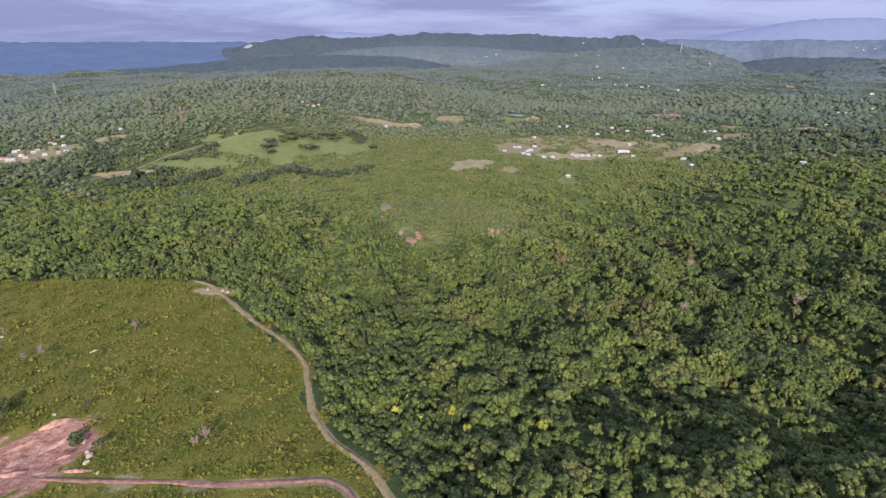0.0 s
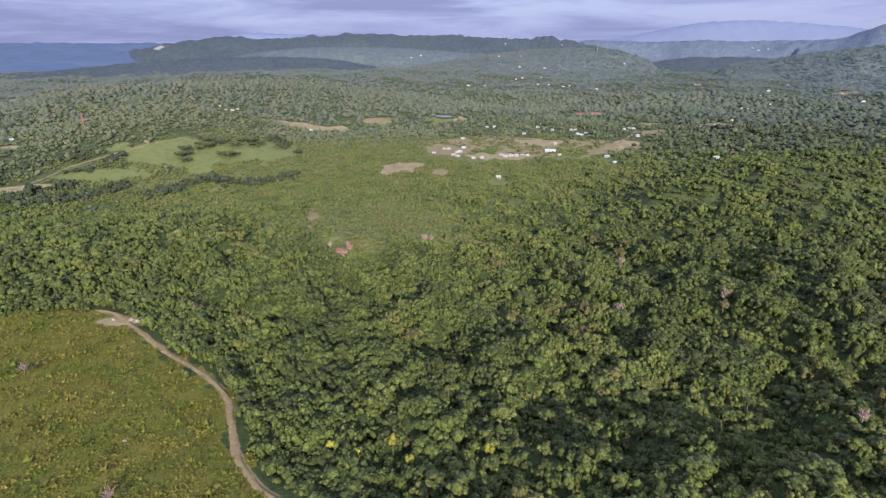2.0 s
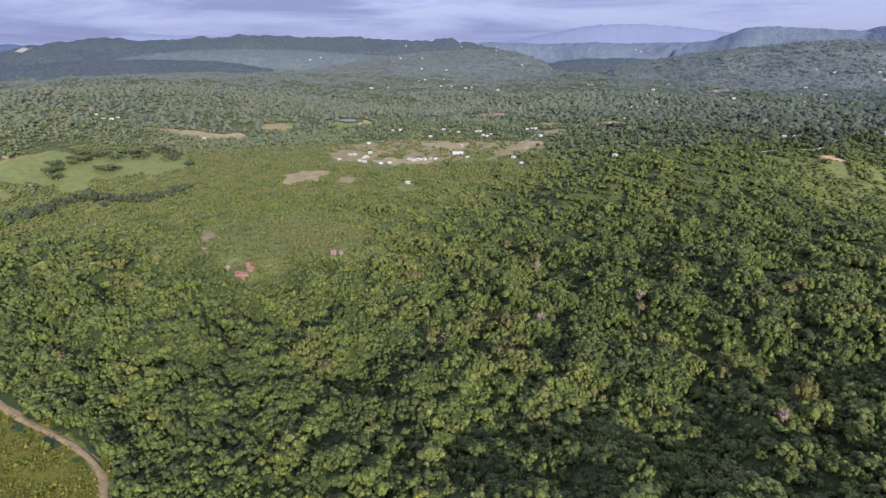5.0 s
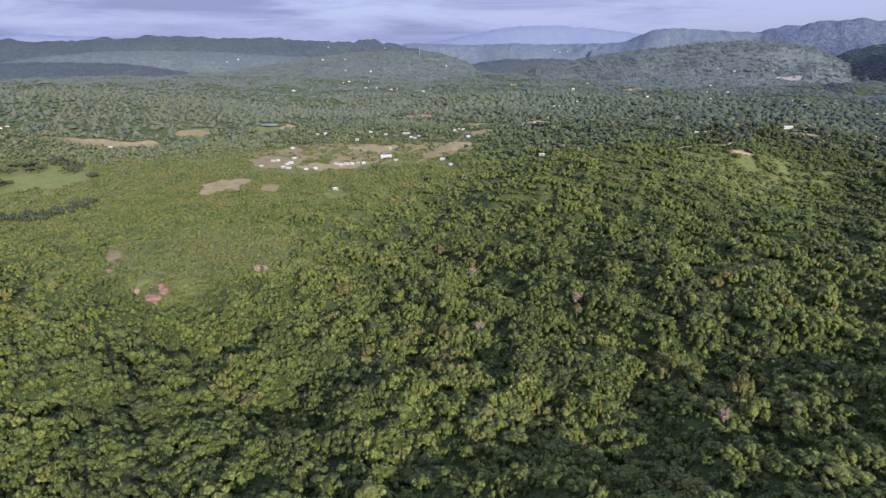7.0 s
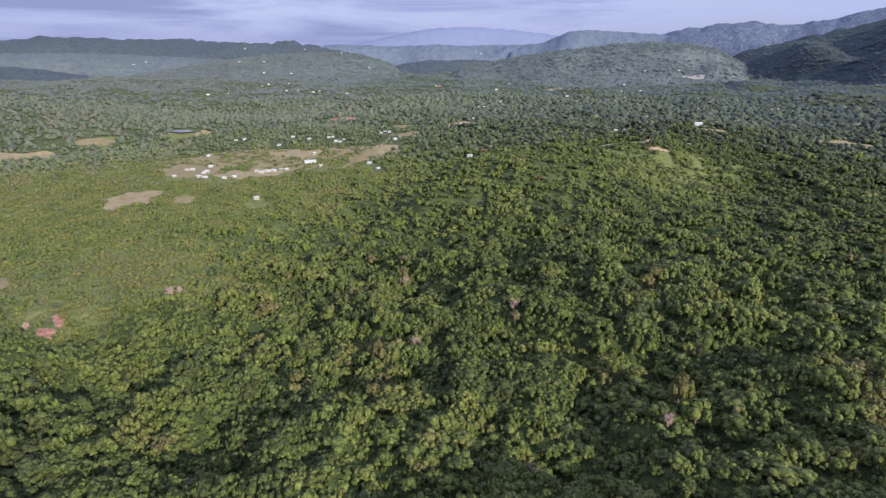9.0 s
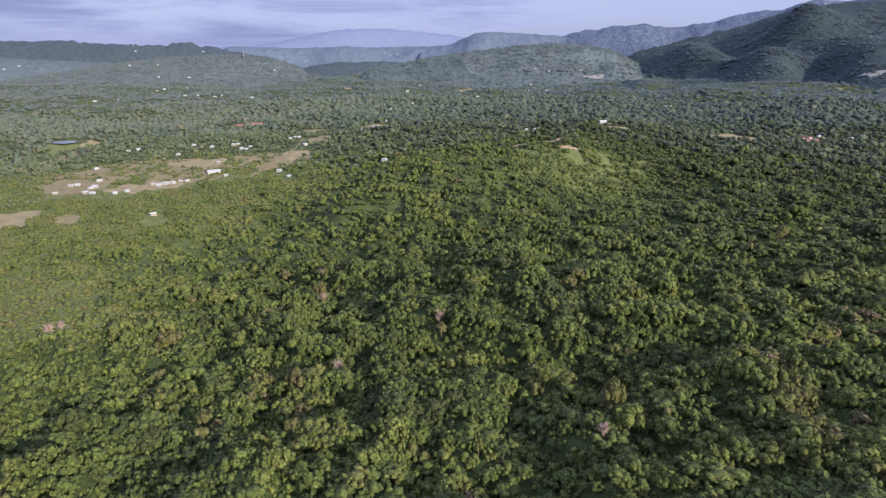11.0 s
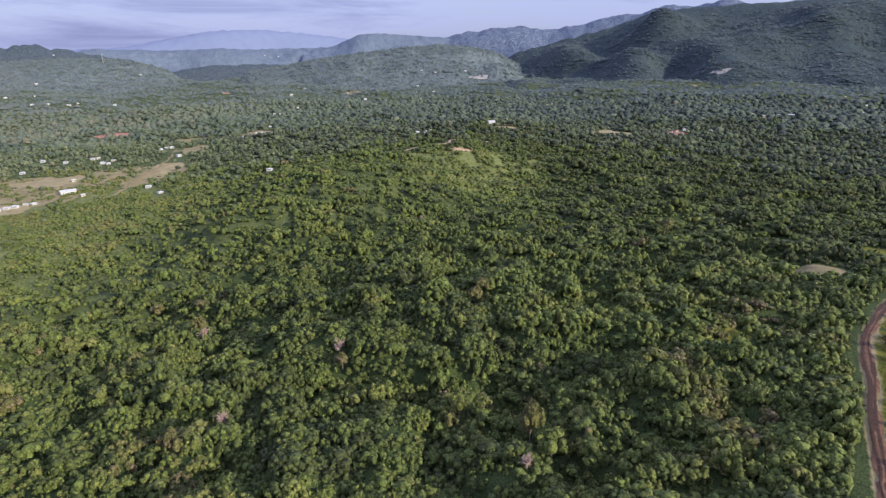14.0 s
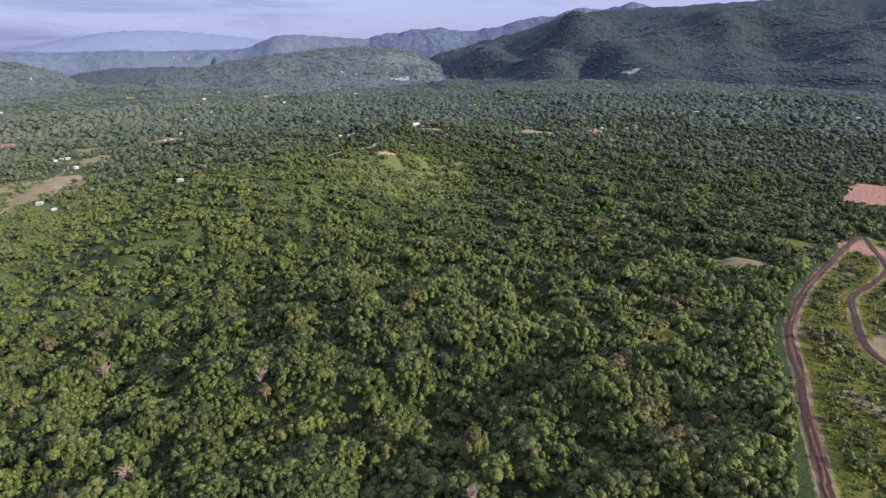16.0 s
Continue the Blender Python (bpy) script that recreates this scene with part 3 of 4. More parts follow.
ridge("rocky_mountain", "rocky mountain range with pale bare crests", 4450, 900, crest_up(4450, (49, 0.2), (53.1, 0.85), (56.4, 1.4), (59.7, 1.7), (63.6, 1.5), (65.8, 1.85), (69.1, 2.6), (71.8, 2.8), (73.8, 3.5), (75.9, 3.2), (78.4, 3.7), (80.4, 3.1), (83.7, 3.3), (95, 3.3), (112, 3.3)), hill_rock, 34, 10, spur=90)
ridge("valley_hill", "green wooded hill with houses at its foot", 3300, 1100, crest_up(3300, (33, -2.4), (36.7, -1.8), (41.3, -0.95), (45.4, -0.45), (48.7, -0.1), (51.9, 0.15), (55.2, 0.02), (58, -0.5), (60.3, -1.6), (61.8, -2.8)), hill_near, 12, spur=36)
ridge("shaded_mountain", "wooded mountain slope, coloured dark for shade", 3700, 1700, crest_up(3700, (57.5, -2.6), (59, -1.2), (60.2, -0.6), (64.0, 0.45), (66.2, 1.0), (69.2, 1.75), (72.3, 2.9), (76, 3.25), (82.9, 3.45), (87.4, 3.6), (91.6, 3.8), (97.8, 3.8), (112, 3.6)), hill_shade, 22, 6, spur=150, even=True)


# ---- roads ----
def smooth_line(line, step):
    out = []
    p = [line[0]] + line + [line[-1]]
    for a, b, c, d in zip(p, p[1:], p[2:], p[3:]):
        a, b, c, d = (np.array(v, float) for v in (a, b, c, d))
        n = max(1, int(np.hypot(*(c - b)) / step))
        for s in np.arange(n) / n:
            out.append(0.5 * (2 * b + (c - a) * s + (2 * a - 5 * b + 4 * c - d) * s * s + (3 * b - a - 3 * c + d) * s ** 3))
    return np.array(out + [np.array(line[-1], float)])


def ribbon(name, line, across, material, seed, ragged=0.3):
    """A strip along a line; across: rows of (sideways, lift)."""
    c = smooth_line(line, 1.5)
    way = np.gradient(c, axis=0)
    way /= np.linalg.norm(way, axis=1)[:, None] + 1e-9
    side = np.stack([-way[:, 1], way[:, 0]], -1)
    g = np.random.default_rng(seed)
    rows = []
    for n, (u, up) in enumerate(across):
        w = np.convolve(g.normal(0, 1, len(c) + 6), np.ones(7) / 2.6, "valid")[:len(c)] * (ragged if n in (0, len(across) - 1) else ragged * 0.35)
        p = c + side * (u + w)[:, None]
        rows.append(np.c_[p, ground(p[:, 0], p[:, 1]) + up])
    v = np.stack(rows, 1).reshape(-1, 3)
    return raw_mesh(name, v, grid_faces(len(c), len(across)), material, smooth=True)


def track(label, line, half, material, seed, rut=None):
    ob = tagged(new("dirt_track", ribbon("dirt_track", line, [(-half, 0.10), (-half * 0.6, 0.26), (0, 0.32), (half * 0.6, 0.26), (half, 0.10)], material, seed, half * 0.3)), label, "dirt road", kind="structure")
    if rut:
        for s in (-1, 1):
            r = new("wheel_rut", ribbon("wheel_rut", line, [(s * half * 0.45 - 0.45, 0.33), (s * half * 0.45, 0.36), (s * half * 0.45 + 0.45, 0.33)], rut, seed + 5 + s, 0.25))
            r.parent = ob
    return ob


track("narrow pale dirt track along the edge of the field", FIELD_TRACK, 1.15, track_mat, 1)
track("red earth track below the field", RED_TRACK, 0.95, pit_track_mat, 2)
track("red-brown dirt track with two dark wheel ruts", EAST_TRACK, 1.55, red_track_mat, 3, rut_mat)
track("red-brown winding dirt spur with wheel ruts", EAST_SPUR, 1.35, red_track_mat, 4, rut_mat)

track("pale dirt road through the village fields", VILLAGE_ROAD, 2.0, track_mat, 6)
track("pale orange dirt road over the grassy hilltop", HILL_ROAD, 2.2, orange_mat, 7)
track("short orange dirt branch below the hilltop road", [(539, 444), (514, 418), (526, 403)], 2.6, orange_mat, 9)
track("pale dirt road along the valley floor", VALLEY_ROAD, 1.4, track_mat, 8)


# ---- trees ----
def ball(sub, g, rx, rz, lump):
    """A lumpy closed ball: vertices and triangles."""
    bm = bmesh.new()
    bmesh.ops.create_icosphere(bm, subdivisions=sub, radius=1.0)
    v = np.array([p.co for p in bm.verts])
    f = np.array([[p.index for p in q.verts] for q in bm.faces])
    bm.free()
    v = v * (1 + g.uniform(-lump, lump, (len(v), 1)))
    return v * (rx, rx, rz), f


def leaf_cards(g, lobes, cards, size):
    """Small bent leaf sprays standing out of the lobes of a crown."""
    share = np.array([k[3] ** 2 for k in lobes])
    vs, fs = [], []
    for n in range(cards):
        lx, ly, lz, lr = lobes[g.choice(len(lobes), p=share / share.sum())]
        d = g.normal(0, 1, 3)
        d[2] = abs(d[2]) * 1.1 - 0.3
        d /= np.linalg.norm(d)
        c = np.array((lx, ly, lz)) + d * lr * g.uniform(0.85, 1.12)
        n_ = d + g.normal(0, 0.5, 3) + (0, 0, 0.3)
        n_ /= np.linalg.norm(n_)
        u = np.cross(n_, g.normal(0, 1, 3))
        u /= np.linalg.norm(u)
        w = np.cross(n_, u)
        q = size * g.uniform(0.6, 1.4)
        vs += [c - u * q, c - w * q * g.uniform(0.5, 0.9) + n_ * q * 0.15, c + u * q * g.uniform(0.7, 1.1) - n_ * q * 0.25, c + w * q * g.uniform(0.5, 0.9) + n_ * q * 0.15]
        fs += [(4 * n, 4 * n + 1, 4 * n + 2), (4 * n, 4 * n + 2, 4 * n + 3)]
    return np.array(vs).reshape(-1, 3), np.array(fs, int).reshape(-1, 3)


def crown_lobes(g, count, low=0.34, high=0.72):
    lobes = [(g.uniform(-.15, .15), g.uniform(-.15, .15), g.uniform(0.45, 0.6), g.uniform(0.42, 0.52))]
    for a in np.arange(count - 1) * 6.283 / max(1, count - 1) + g.uniform(0, 6.28):
        out, a = g.uniform(0.35, 0.8), a * 2.4 + g.uniform(-0.3, 0.3)
        lobes.append((out * math.cos(a), out * math.sin(a), g.uniform(low, high) * (1.15 - 0.4 * out), g.uniform(0.18, 0.34)))
    return lobes


def crown_shape(seed, cards, sub, size, count=7):
    """An uneven crown about 1 m in radius with its foot at z 0: lumpy lobes of foliage with leaf sprays standing out of them."""
    g = np.random.default_rng(seed)
    lobes = crown_lobes(g, count)
    vs, fs, n0 = [], [], 0
    for n, (lx, ly, lz, lr) in enumerate(lobes):
        v, f = ball(sub, g, lr, lr * g.uniform(0.75, 1.0), 0.26)
        v = v + (lx, ly, lz)
        mid = v[f].mean(1)
        keep = mid[:, 2] > lz - 0.55 * lr
        for k, (ox, oy, oz, orad) in enumerate(lobes):
            if k != n:
                keep &= np.linalg.norm(mid - (ox, oy, oz), axis=1) > orad * 0.78
        f = f[keep]
        used, f = np.unique(f, return_inverse=True)
        vs.append(v[used])
        fs.append(f.reshape(-1, 3) + n0)
        n0 += len(used)
    if cards:
        v, f = leaf_cards(g, lobes, cards, size)
        vs.append(v)
        fs.append(f + n0)
    return np.concatenate(vs), np.concatenate(fs)


def dome_shape(seed, sides, tiers):
    """A low lumpy crown for woods far off."""
    g = np.random.default_rng(seed)
    v, f = [], []
    for k in range(tiers):
        e = k / tiers * 1.35
        for s in range(sides):
            a = 6.283 * (s + 0.5 * (k % 2)) / sides
            r = math.cos(e) * g.uniform(0.6, 1.25)
            v.append((r * math.cos(a), r * math.sin(a), 0.2 + math.sin(e) * g.uniform(0.6, 1.15) * 0.8))
    v.append((g.uniform(-.2, .2), g.uniform(-.2, .2), 1.05))
    for k in range(tiers - 1):
        for s in range(sides):
            a, b, c, d = k * sides + s, k * sides + (s + 1) % sides, (k + 1) * sides + s, (k + 1) * sides + (s + 1) % sides
            f += [(a, b, d), (a, d, c)]
    f += [((tiers - 1) * sides + s, (tiers - 1) * sides + (s + 1) % sides, len(v) - 1) for s in range(sides)]
    return np.array(v, float), np.array(f)


def scatter(name, shapes, place, wide, high, tone, material, label, category, seed, smooth=False):
    """Many plants as one mesh."""
    g = np.random.default_rng(seed)
    kind = g.integers(0, len(shapes), len(place))
    turn = g.uniform(0, 6.283, len(place))
    vs, fs, ts, n0 = [], [], [], 0
    for k, (sv, sf) in enumerate(shapes):
        on = np.where(kind == k)[0]
        if not len(on):
            continue
        c, s = np.cos(turn[on])[:, None], np.sin(turn[on])[:, None]
        x = (sv[None, :, 0] * c - sv[None, :, 1] * s) * wide[on][:, None] + place[on][:, 0:1]
        y = (sv[None, :, 0] * s + sv[None, :, 1] * c) * wide[on][:, None] + place[on][:, 1:2]
        z = sv[None, :, 2] * high[on][:, None] + place[on][:, 2:3]
        vs.append(np.stack([x, y, z], -1).reshape(-1, 3))
        fs.append((sf[None] + (np.arange(len(on)) * len(sv))[:, None, None] + n0).reshape(-1, 3))
        ts.append(np.repeat(tone[on], len(sv)))
        n0 += len(on) * len(sv)
    ob = new(name, raw_mesh(name, np.concatenate(vs), np.concatenate(fs), material, tone=np.concatenate(ts), smooth=smooth))
    return tagged(ob, label, category, kind="stuff")


def from_path(x, y):
    return near_line(x, y, [(0, 0), (10, 43), (26, 68), (51, 86)])


def spots(cell, near, far, seed, keep=0.97):
    """Uneven places for plants between two distances from the flight line, inside the arc that the flight looks over."""
    g = np.random.default_rng(seed)
    x0, x1, y0, y1 = -far, far + 60, -max(far, 700) * 0.3, far + 90
    x, y = np.meshgrid(np.arange(x0, x1, cell), np.arange(y0, y1, cell))
    x, y = (v.ravel() + g.uniform(-0.48, 0.48, v.size) * cell for v in (x, y))
    d = from_path(x, y)
    d = d + np.minimum(0.16 * d, 140) * np.clip(waves(x, y, 90, 10, 8), -1, 1) * 0.7 + np.clip(d - 300, 0, 900) * 0.2 * g.uniform(-1, 1, d.size)
    az = np.degrees(np.arctan2(x - 25, y - 45 + 40))
    on = (d >= near) & (d < far) & (az > -47) & (az < 106) & (g.random(x.size) < keep)
    on &= y > np.interp(x, [-300, -120, 118, 190, 420, 4000], [92, 90, 88, 25, -80, -1100])
    return x[on], y[on], g


def tones(x, y, g):
    t = 0.43 - 0.34 * deep_woods(x, y) + 0.15 * waves(x, y, 70, 3, 8) + 0.12 * waves(x, y, 24, 40, 8) + g.normal(0, 0.085, len(x))
    t = t + 0.28 * np.exp(-((x - 240) / 85) ** 2 - ((y - 95) / 65) ** 2)
    # lighter tone far to the west stands in for haze over those woods
    t = t + 0.24 / (1 + np.exp((x - np.where(y > 1300, 900, 50)) / 130)) * np.clip((y - 650) / 350, 0, 1) - 0.22 / (1 + np.exp((1500 - x) / 150)) / (1 + np.exp((y - 1500) / 150))
    odd = g.random(len(x))
    return np.clip(np.where(odd > 0.992, 0.88, np.where(odd > 0.98, 0.68, t)), 0, 0.97)


CLOSE, NEAR, MID, FAR, END = 195.0, 340.0, 680.0, 1750.0, 3400.0
close_shapes = [crown_shape(s, 72, 1, 0.15, 11) for s in range(14)]
near_shapes = [crown_shape(s + 60, 26, 1, 0.2, 8) for s in range(12)]


def bushy(seed, sides, tiers, cards, size):
    """A lumpy low crown with a few leaf sprays standing out."""
    v, f = dome_shape(seed, sides, tiers)
    g = np.random.default_rng(seed + 70)
    w, h = leaf_cards(g, crown_lobes(g, 5), cards, size)
    return np.concatenate([v, w]), np.concatenate([f, h + len(v)])


mid_shapes = [crown_shape(s + 20, 6, 1, 0.27, 5) for s in range(10)]
scrub_shapes = [bushy(s, 4, 2, 2, 0.34) for s in range(8)]
far_shapes = [crown_shape(s + 80, 1, 1, 0.3, 2) for s in range(12)]
dull_shapes = [dome_shape(s, 5, 2) for s in range(10)]
end_shapes = [dome_shape(s + 9, 4, 1) for s in range(5)]


def off_houses(x, y):
    """Yards are kept open, above all on the sunny side."""
    ok = np.ones(len(x), bool)
    for hx, hy, _ in VILLAGE + EAST_SIDE + PLAIN_SIDE + WEST_SIDE:
        r = math.hypot(hx, hy)
        u, w = (-(x - hx) * hx - (y - hy) * hy) / r, ((x - hx) * hy - (y - hy) * hx) / r
        ok &= ~((np.abs(w) < 9.5) & (u > -7) & (u < 36))
    return ok


def woods(cell, near, far, shapes, size, seed, material, label, skip=None, spread=0.42, flat=1.05, scrubby=False):
    x, y, g = spots(cell, near, far, seed)
    _, clear, east, _ = covers(x, y)
    low = scrub(x, y)
    keep = ~clear & ~(east & (g.random(len(x)) > 0.85))
    keep &= (low > 0.2) & (g.random(len(x)) < 0.25 + low) if scrubby else g.random(len(x)) > low * 0.75
    x, y, low, east = x[keep], y[keep], low[keep], east[keep]
    on = off_houses(x, y) if near > 250 else np.ones(len(x), bool)
    if skip is not None:
        on &= skip(x, y)
    x, y, low, east = x[on], y[on], low[on], east[on]
    deep = deep_woods(x, y)
    wide = np.clip(size * np.exp(g.normal(0, spread, len(x))), size * 0.45, size * 1.8) * np.where(east, 0.58, 1 + 0.22 * deep) * (1 if scrubby else 1 - 0.35 * low) * (1 + 0.2 * np.clip(waves(x, y, 24, 33, 8), -1, 1.5))
    lift = np.clip(1 + 0.36 * waves(x, y, 34, 6, 8), 0.5, 1.8)
    high = wide * g.uniform(0.85, 1.3, len(x)) * flat * np.where(east, 0.8, 1.0) * (1 - 0.4 * low) * (1 + (lift - 1) * (1 - low)) + 0.5 * (1 - low)
    tone = np.minimum(tones(x, y, g) + 0.24 * low, np.where(low > 0.15, 0.78, 1.0))
    z = ground(x, y) - 0.25
    if far > 2000:                # the woods climb the near ranges of hills
        # dark is taken off the leaf tone, painting in shade on the mountain
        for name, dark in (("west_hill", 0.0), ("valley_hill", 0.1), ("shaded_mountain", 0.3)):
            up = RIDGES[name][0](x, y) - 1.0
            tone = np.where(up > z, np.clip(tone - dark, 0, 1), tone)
            z = np.maximum(z, up)
    return scatter("woods", shapes, np.c_[x, y, z], wide, high, tone, material, label, "woods", seed, far < 700)


# The trees nearest to the flight stand as things of their own; the woods begin behind them.
HERO_FAR = 128.0


def tree_parts(seed, limbs=5):
    """Trunk with limbs, foot at z 0, for a crown of radius 1 that begins at z 0.9."""
    g = np.random.default_rng(seed)
    bm = bmesh.new()

    def limb(a, b, ra, rb, sides=6):
        a, b = Vector(a), Vector(b)
        q = (b - a).to_track_quat("Z", "Y").to_matrix()
        rings = []
        for p, r in ((a, ra), (b, rb)):
            rings.append([bm.verts.new(p + q @ Vector((r * math.cos(6.283 * k / sides), r * math.sin(6.283 * k / sides), 0))) for k in range(sides)])
        for k in range(sides):
            bm.faces.new((rings[0][k], rings[0][(k + 1) % sides], rings[1][(k + 1) % sides], rings[1][k]))

    top = (g.uniform(-.08, .08), g.uniform(-.08, .08), 0.8)
    limb((0, 0, -0.3), top, 0.09, 0.06)
    for k in range(limbs):
        a = 6.283 * k / limbs + g.uniform(-.4, .4)
        limb(top, (0.62 * math.cos(a), 0.62 * math.sin(a), g.uniform(1.2, 1.5)), 0.045, 0.015, 4)
    me = bpy.data.meshes.new("trunk")
    bm.to_mesh(me)
    bm.free()
    return me


def part(name, data, material, parent, label=""):
    """Links a mesh or a bmesh as one part under a thing."""
    if isinstance(data, bmesh.types.BMesh):
        me = bpy.data.meshes.new(name)
        data.to_mesh(me)
        data.free()
    else:
        me = data
    if material and not me.materials:
        me.materials.append(material)
    ob = new(name, me)
    ob.parent = parent
    if label:
        ob["label"] = label
    return ob


def make_tree(seed, material, tone, cards=200):
    base = new("tree")
    t = tree_parts(seed)
    t.materials.append(bark_mat)
    part("trunk", t, None, base)
    v, f = crown_shape(seed + 40, cards, 2, 0.095, 12)
    v = v + (0, 0, 0.75)
    part("crown", raw_mesh("crown", v, f, material, tone=np.full(len(v), tone), smooth=True), None, base)
    return base


def place_tree(model, x, y, wide, high, turn):
    ob = copy_thing(model, Matrix.Identity(4))
    ob.matrix_basis = pose(x, y, height(x, y) - 0.1, 0, 0, turn) @ Matrix.Diagonal((wide, wide, high, 1))
    return ob


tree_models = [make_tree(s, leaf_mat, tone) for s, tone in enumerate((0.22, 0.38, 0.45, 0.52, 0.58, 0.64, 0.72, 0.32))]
tree_words = ["dark green broadleaf tree in dense woods", "green broadleaf tree in dense woods", "green leafy tree with a rounded crown", "fresh green tree with a lumpy crown",
              "light green broadleaf tree in the woods", "olive green tree with a full crown", "olive brown drying tree in the woods", "deep green tree with a spreading crown"]
for m, words in zip(tree_models, tree_words):
    tagged(m, words, "tree", "trees of the near woods")

# Trees that stand out of the woods: x, y, crown radius, height of the top, tone, words.
ODD_TREES = [
    (161, 131, 5.4, 14.5, 0.58, "large spreading tree with a grey-green crown and bare lower limbs"), (167, 141, 4.2, 16.0, 0.84, "large olive-brown tree beside the spreading tree"),
    (151, 139, 1.5, 10.5, 0.68, "slender pale green young tree"), (121, 158, 1.6, 7.5, 0.70, "slender pale green young tree in the woods"),
    (86, 212, 3.2, 1.0, 0.84, "tall brown-green drying tree in the woods"), (61, 228, 2.8, 1.5, 0.80, "tall pale drying tree in the woods"),
    (166, 226, 3.6, 3.0, 0.90, "large brown drying tree among green crowns"), (242, 208, 4.2, 14.0, 0.86, "large olive-brown tree on the knoll"),
    (232, 205, 4.0, 14.5, 0.84, "large drying tree on the knoll"), (230, 247, 5.6, 12.0, 0.05, "large dark green spreading tree on the knoll"),
    (237, 240, 4.4, 12.0, 0.12, "dark green broadleaf tree on the knoll"), (66, 243, 3.0, -3.0, 0.82, "pale drying tree in the hollow"),
    (173, 345, 4.0, -10.0, 0.88, "brown drying tree on the far slope"), (404, 166, 6.5, 11.0, 0.82, "broad olive-brown tree over dark woods"),
    (164, 166, 2.6, 9.5, 0.72, "light green tree in the woods"), (155, 315, 4.0, -3.0, 0.86, "brown leafless-looking tree on the slope"),
]
YELLOW_TREES = [(3, 148, 1.9, 6.5), (31, 137, 1.8, 9.5), (-8, 143, 1.7, 7.0), (8, 138, 1.6, 7.5), (-16, 148, 1.5, 6.5)]
BARE_TREES = [(107, 148, 5.8), (150, 133, 5.0), (35, 370, 6.5), (40, 374, 5.5), (-30, 360, 4.5), (170, 232, 6.0), (118, 236, 6.0), (157, 317, 6.0)]


def off_odd(x, y):
    ok = np.ones(len(x), bool)
    for t in ODD_TREES + YELLOW_TREES:
        ok &= np.hypot(x - t[0], y - t[1]) > 0.8 * t[2] + 0.8
    for t in BARE_TREES:
        ok &= ~((np.abs(x - t[0]) < 3.2) & (y < t[1] + 2.5) & (y > t[1] - 6))
    return ok


hg = np.random.default_rng(5)
hero_x, hero_y = np.meshgrid(np.arange(12, 190, 6.8), np.arange(98, 232, 6.8))
hero_x, hero_y = (v.ravel() + hg.uniform(-2.6, 2.6, v.size) for v in (hero_x, hero_y))
_, hc, he, hf = covers(hero_x, hero_y)
hk = ~hc & ~he & off_odd(hero_x, hero_y)
hero_set = np.c_[hero_x[hk], hero_y[hk]][:300]
for n, (x, y) in enumerate(hero_set):
    w = float(np.clip(2.4 * math.exp(hg.normal(0, 0.3)), 1.5, 4.6))
    up = float(hg.uniform(0.3, 1.6))
    place_tree(tree_models[int(hg.integers(len(tree_models)))], x, y, w, (w * hg.uniform(0.85, 1.2) + up + 0.9) / 1.75, hg.uniform(0, 360))
for m, (x, y, w) in zip(tree_models, ((140, 245, 2.6), (60, 240, 2.7), (95, 242, 2.4), (20, 240, 2.5), (120, 240, 2.6), (200, 160, 2.3), (205, 180, 2.5), (200, 210, 2.8))):
    m.matrix_basis = pose(x, y, height(x, y) - 0.1, 0, 0, 37 * w) @ Matrix.Diagonal((w, w, w * 1.6, 1))


def off_heroes(x, y):
    ok = off_odd(x, y)
    for hx, hy in hero_set:
        ok &= np.hypot(x - hx, y - hy) > 2.6
    return ok


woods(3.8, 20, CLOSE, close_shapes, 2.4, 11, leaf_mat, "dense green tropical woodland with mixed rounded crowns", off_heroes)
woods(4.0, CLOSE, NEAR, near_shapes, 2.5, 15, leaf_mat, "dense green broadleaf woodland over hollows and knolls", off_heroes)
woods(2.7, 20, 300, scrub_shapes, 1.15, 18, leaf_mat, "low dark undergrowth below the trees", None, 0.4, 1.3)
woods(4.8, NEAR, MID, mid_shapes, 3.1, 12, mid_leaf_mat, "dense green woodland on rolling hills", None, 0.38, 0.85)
woods(3.4, NEAR - 60, 900, scrub_shapes, 1.6, 16, mid_leaf_mat, "low green scrub over the open slopes", None, 0.45, 1.0, True)
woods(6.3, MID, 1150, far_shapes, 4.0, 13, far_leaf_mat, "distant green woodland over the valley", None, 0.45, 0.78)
woods(8.6, 1150, FAR, dull_shapes, 4.4, 17, half_haze_leaf_mat, "distant grey-green woodland over the valley", None, 0.5, 0.75)
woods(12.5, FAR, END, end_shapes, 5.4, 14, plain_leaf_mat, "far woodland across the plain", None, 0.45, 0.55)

# Woods below the flight line.
ug = np.random.default_rng(21)
ux, uy = np.meshgrid(np.arange(-20, 330, 4.4), np.arange(-80, 100, 4.4))
ux, uy = (v.ravel() + ug.uniform(-2, 2, v.size) for v in (ux, uy))
uk = ~(uy > np.interp(ux, [-300, -120, 118, 190, 420, 4000], [92, 90, 88, 25, -80, -1100])) & ~covers(ux, uy)[1] & ~covers(ux, uy)[2]
ux, uy = ux[uk], uy[uk]
uw = 2.6 * np.exp(ug.normal(0, 0.3, len(ux)))
scatter("woods", scrub_shapes, np.c_[ux, uy, ground(ux, uy) - 0.3], uw, uw, tones(ux, uy, ug), leaf_mat, "green woodland below the flight line", "woods", 22)


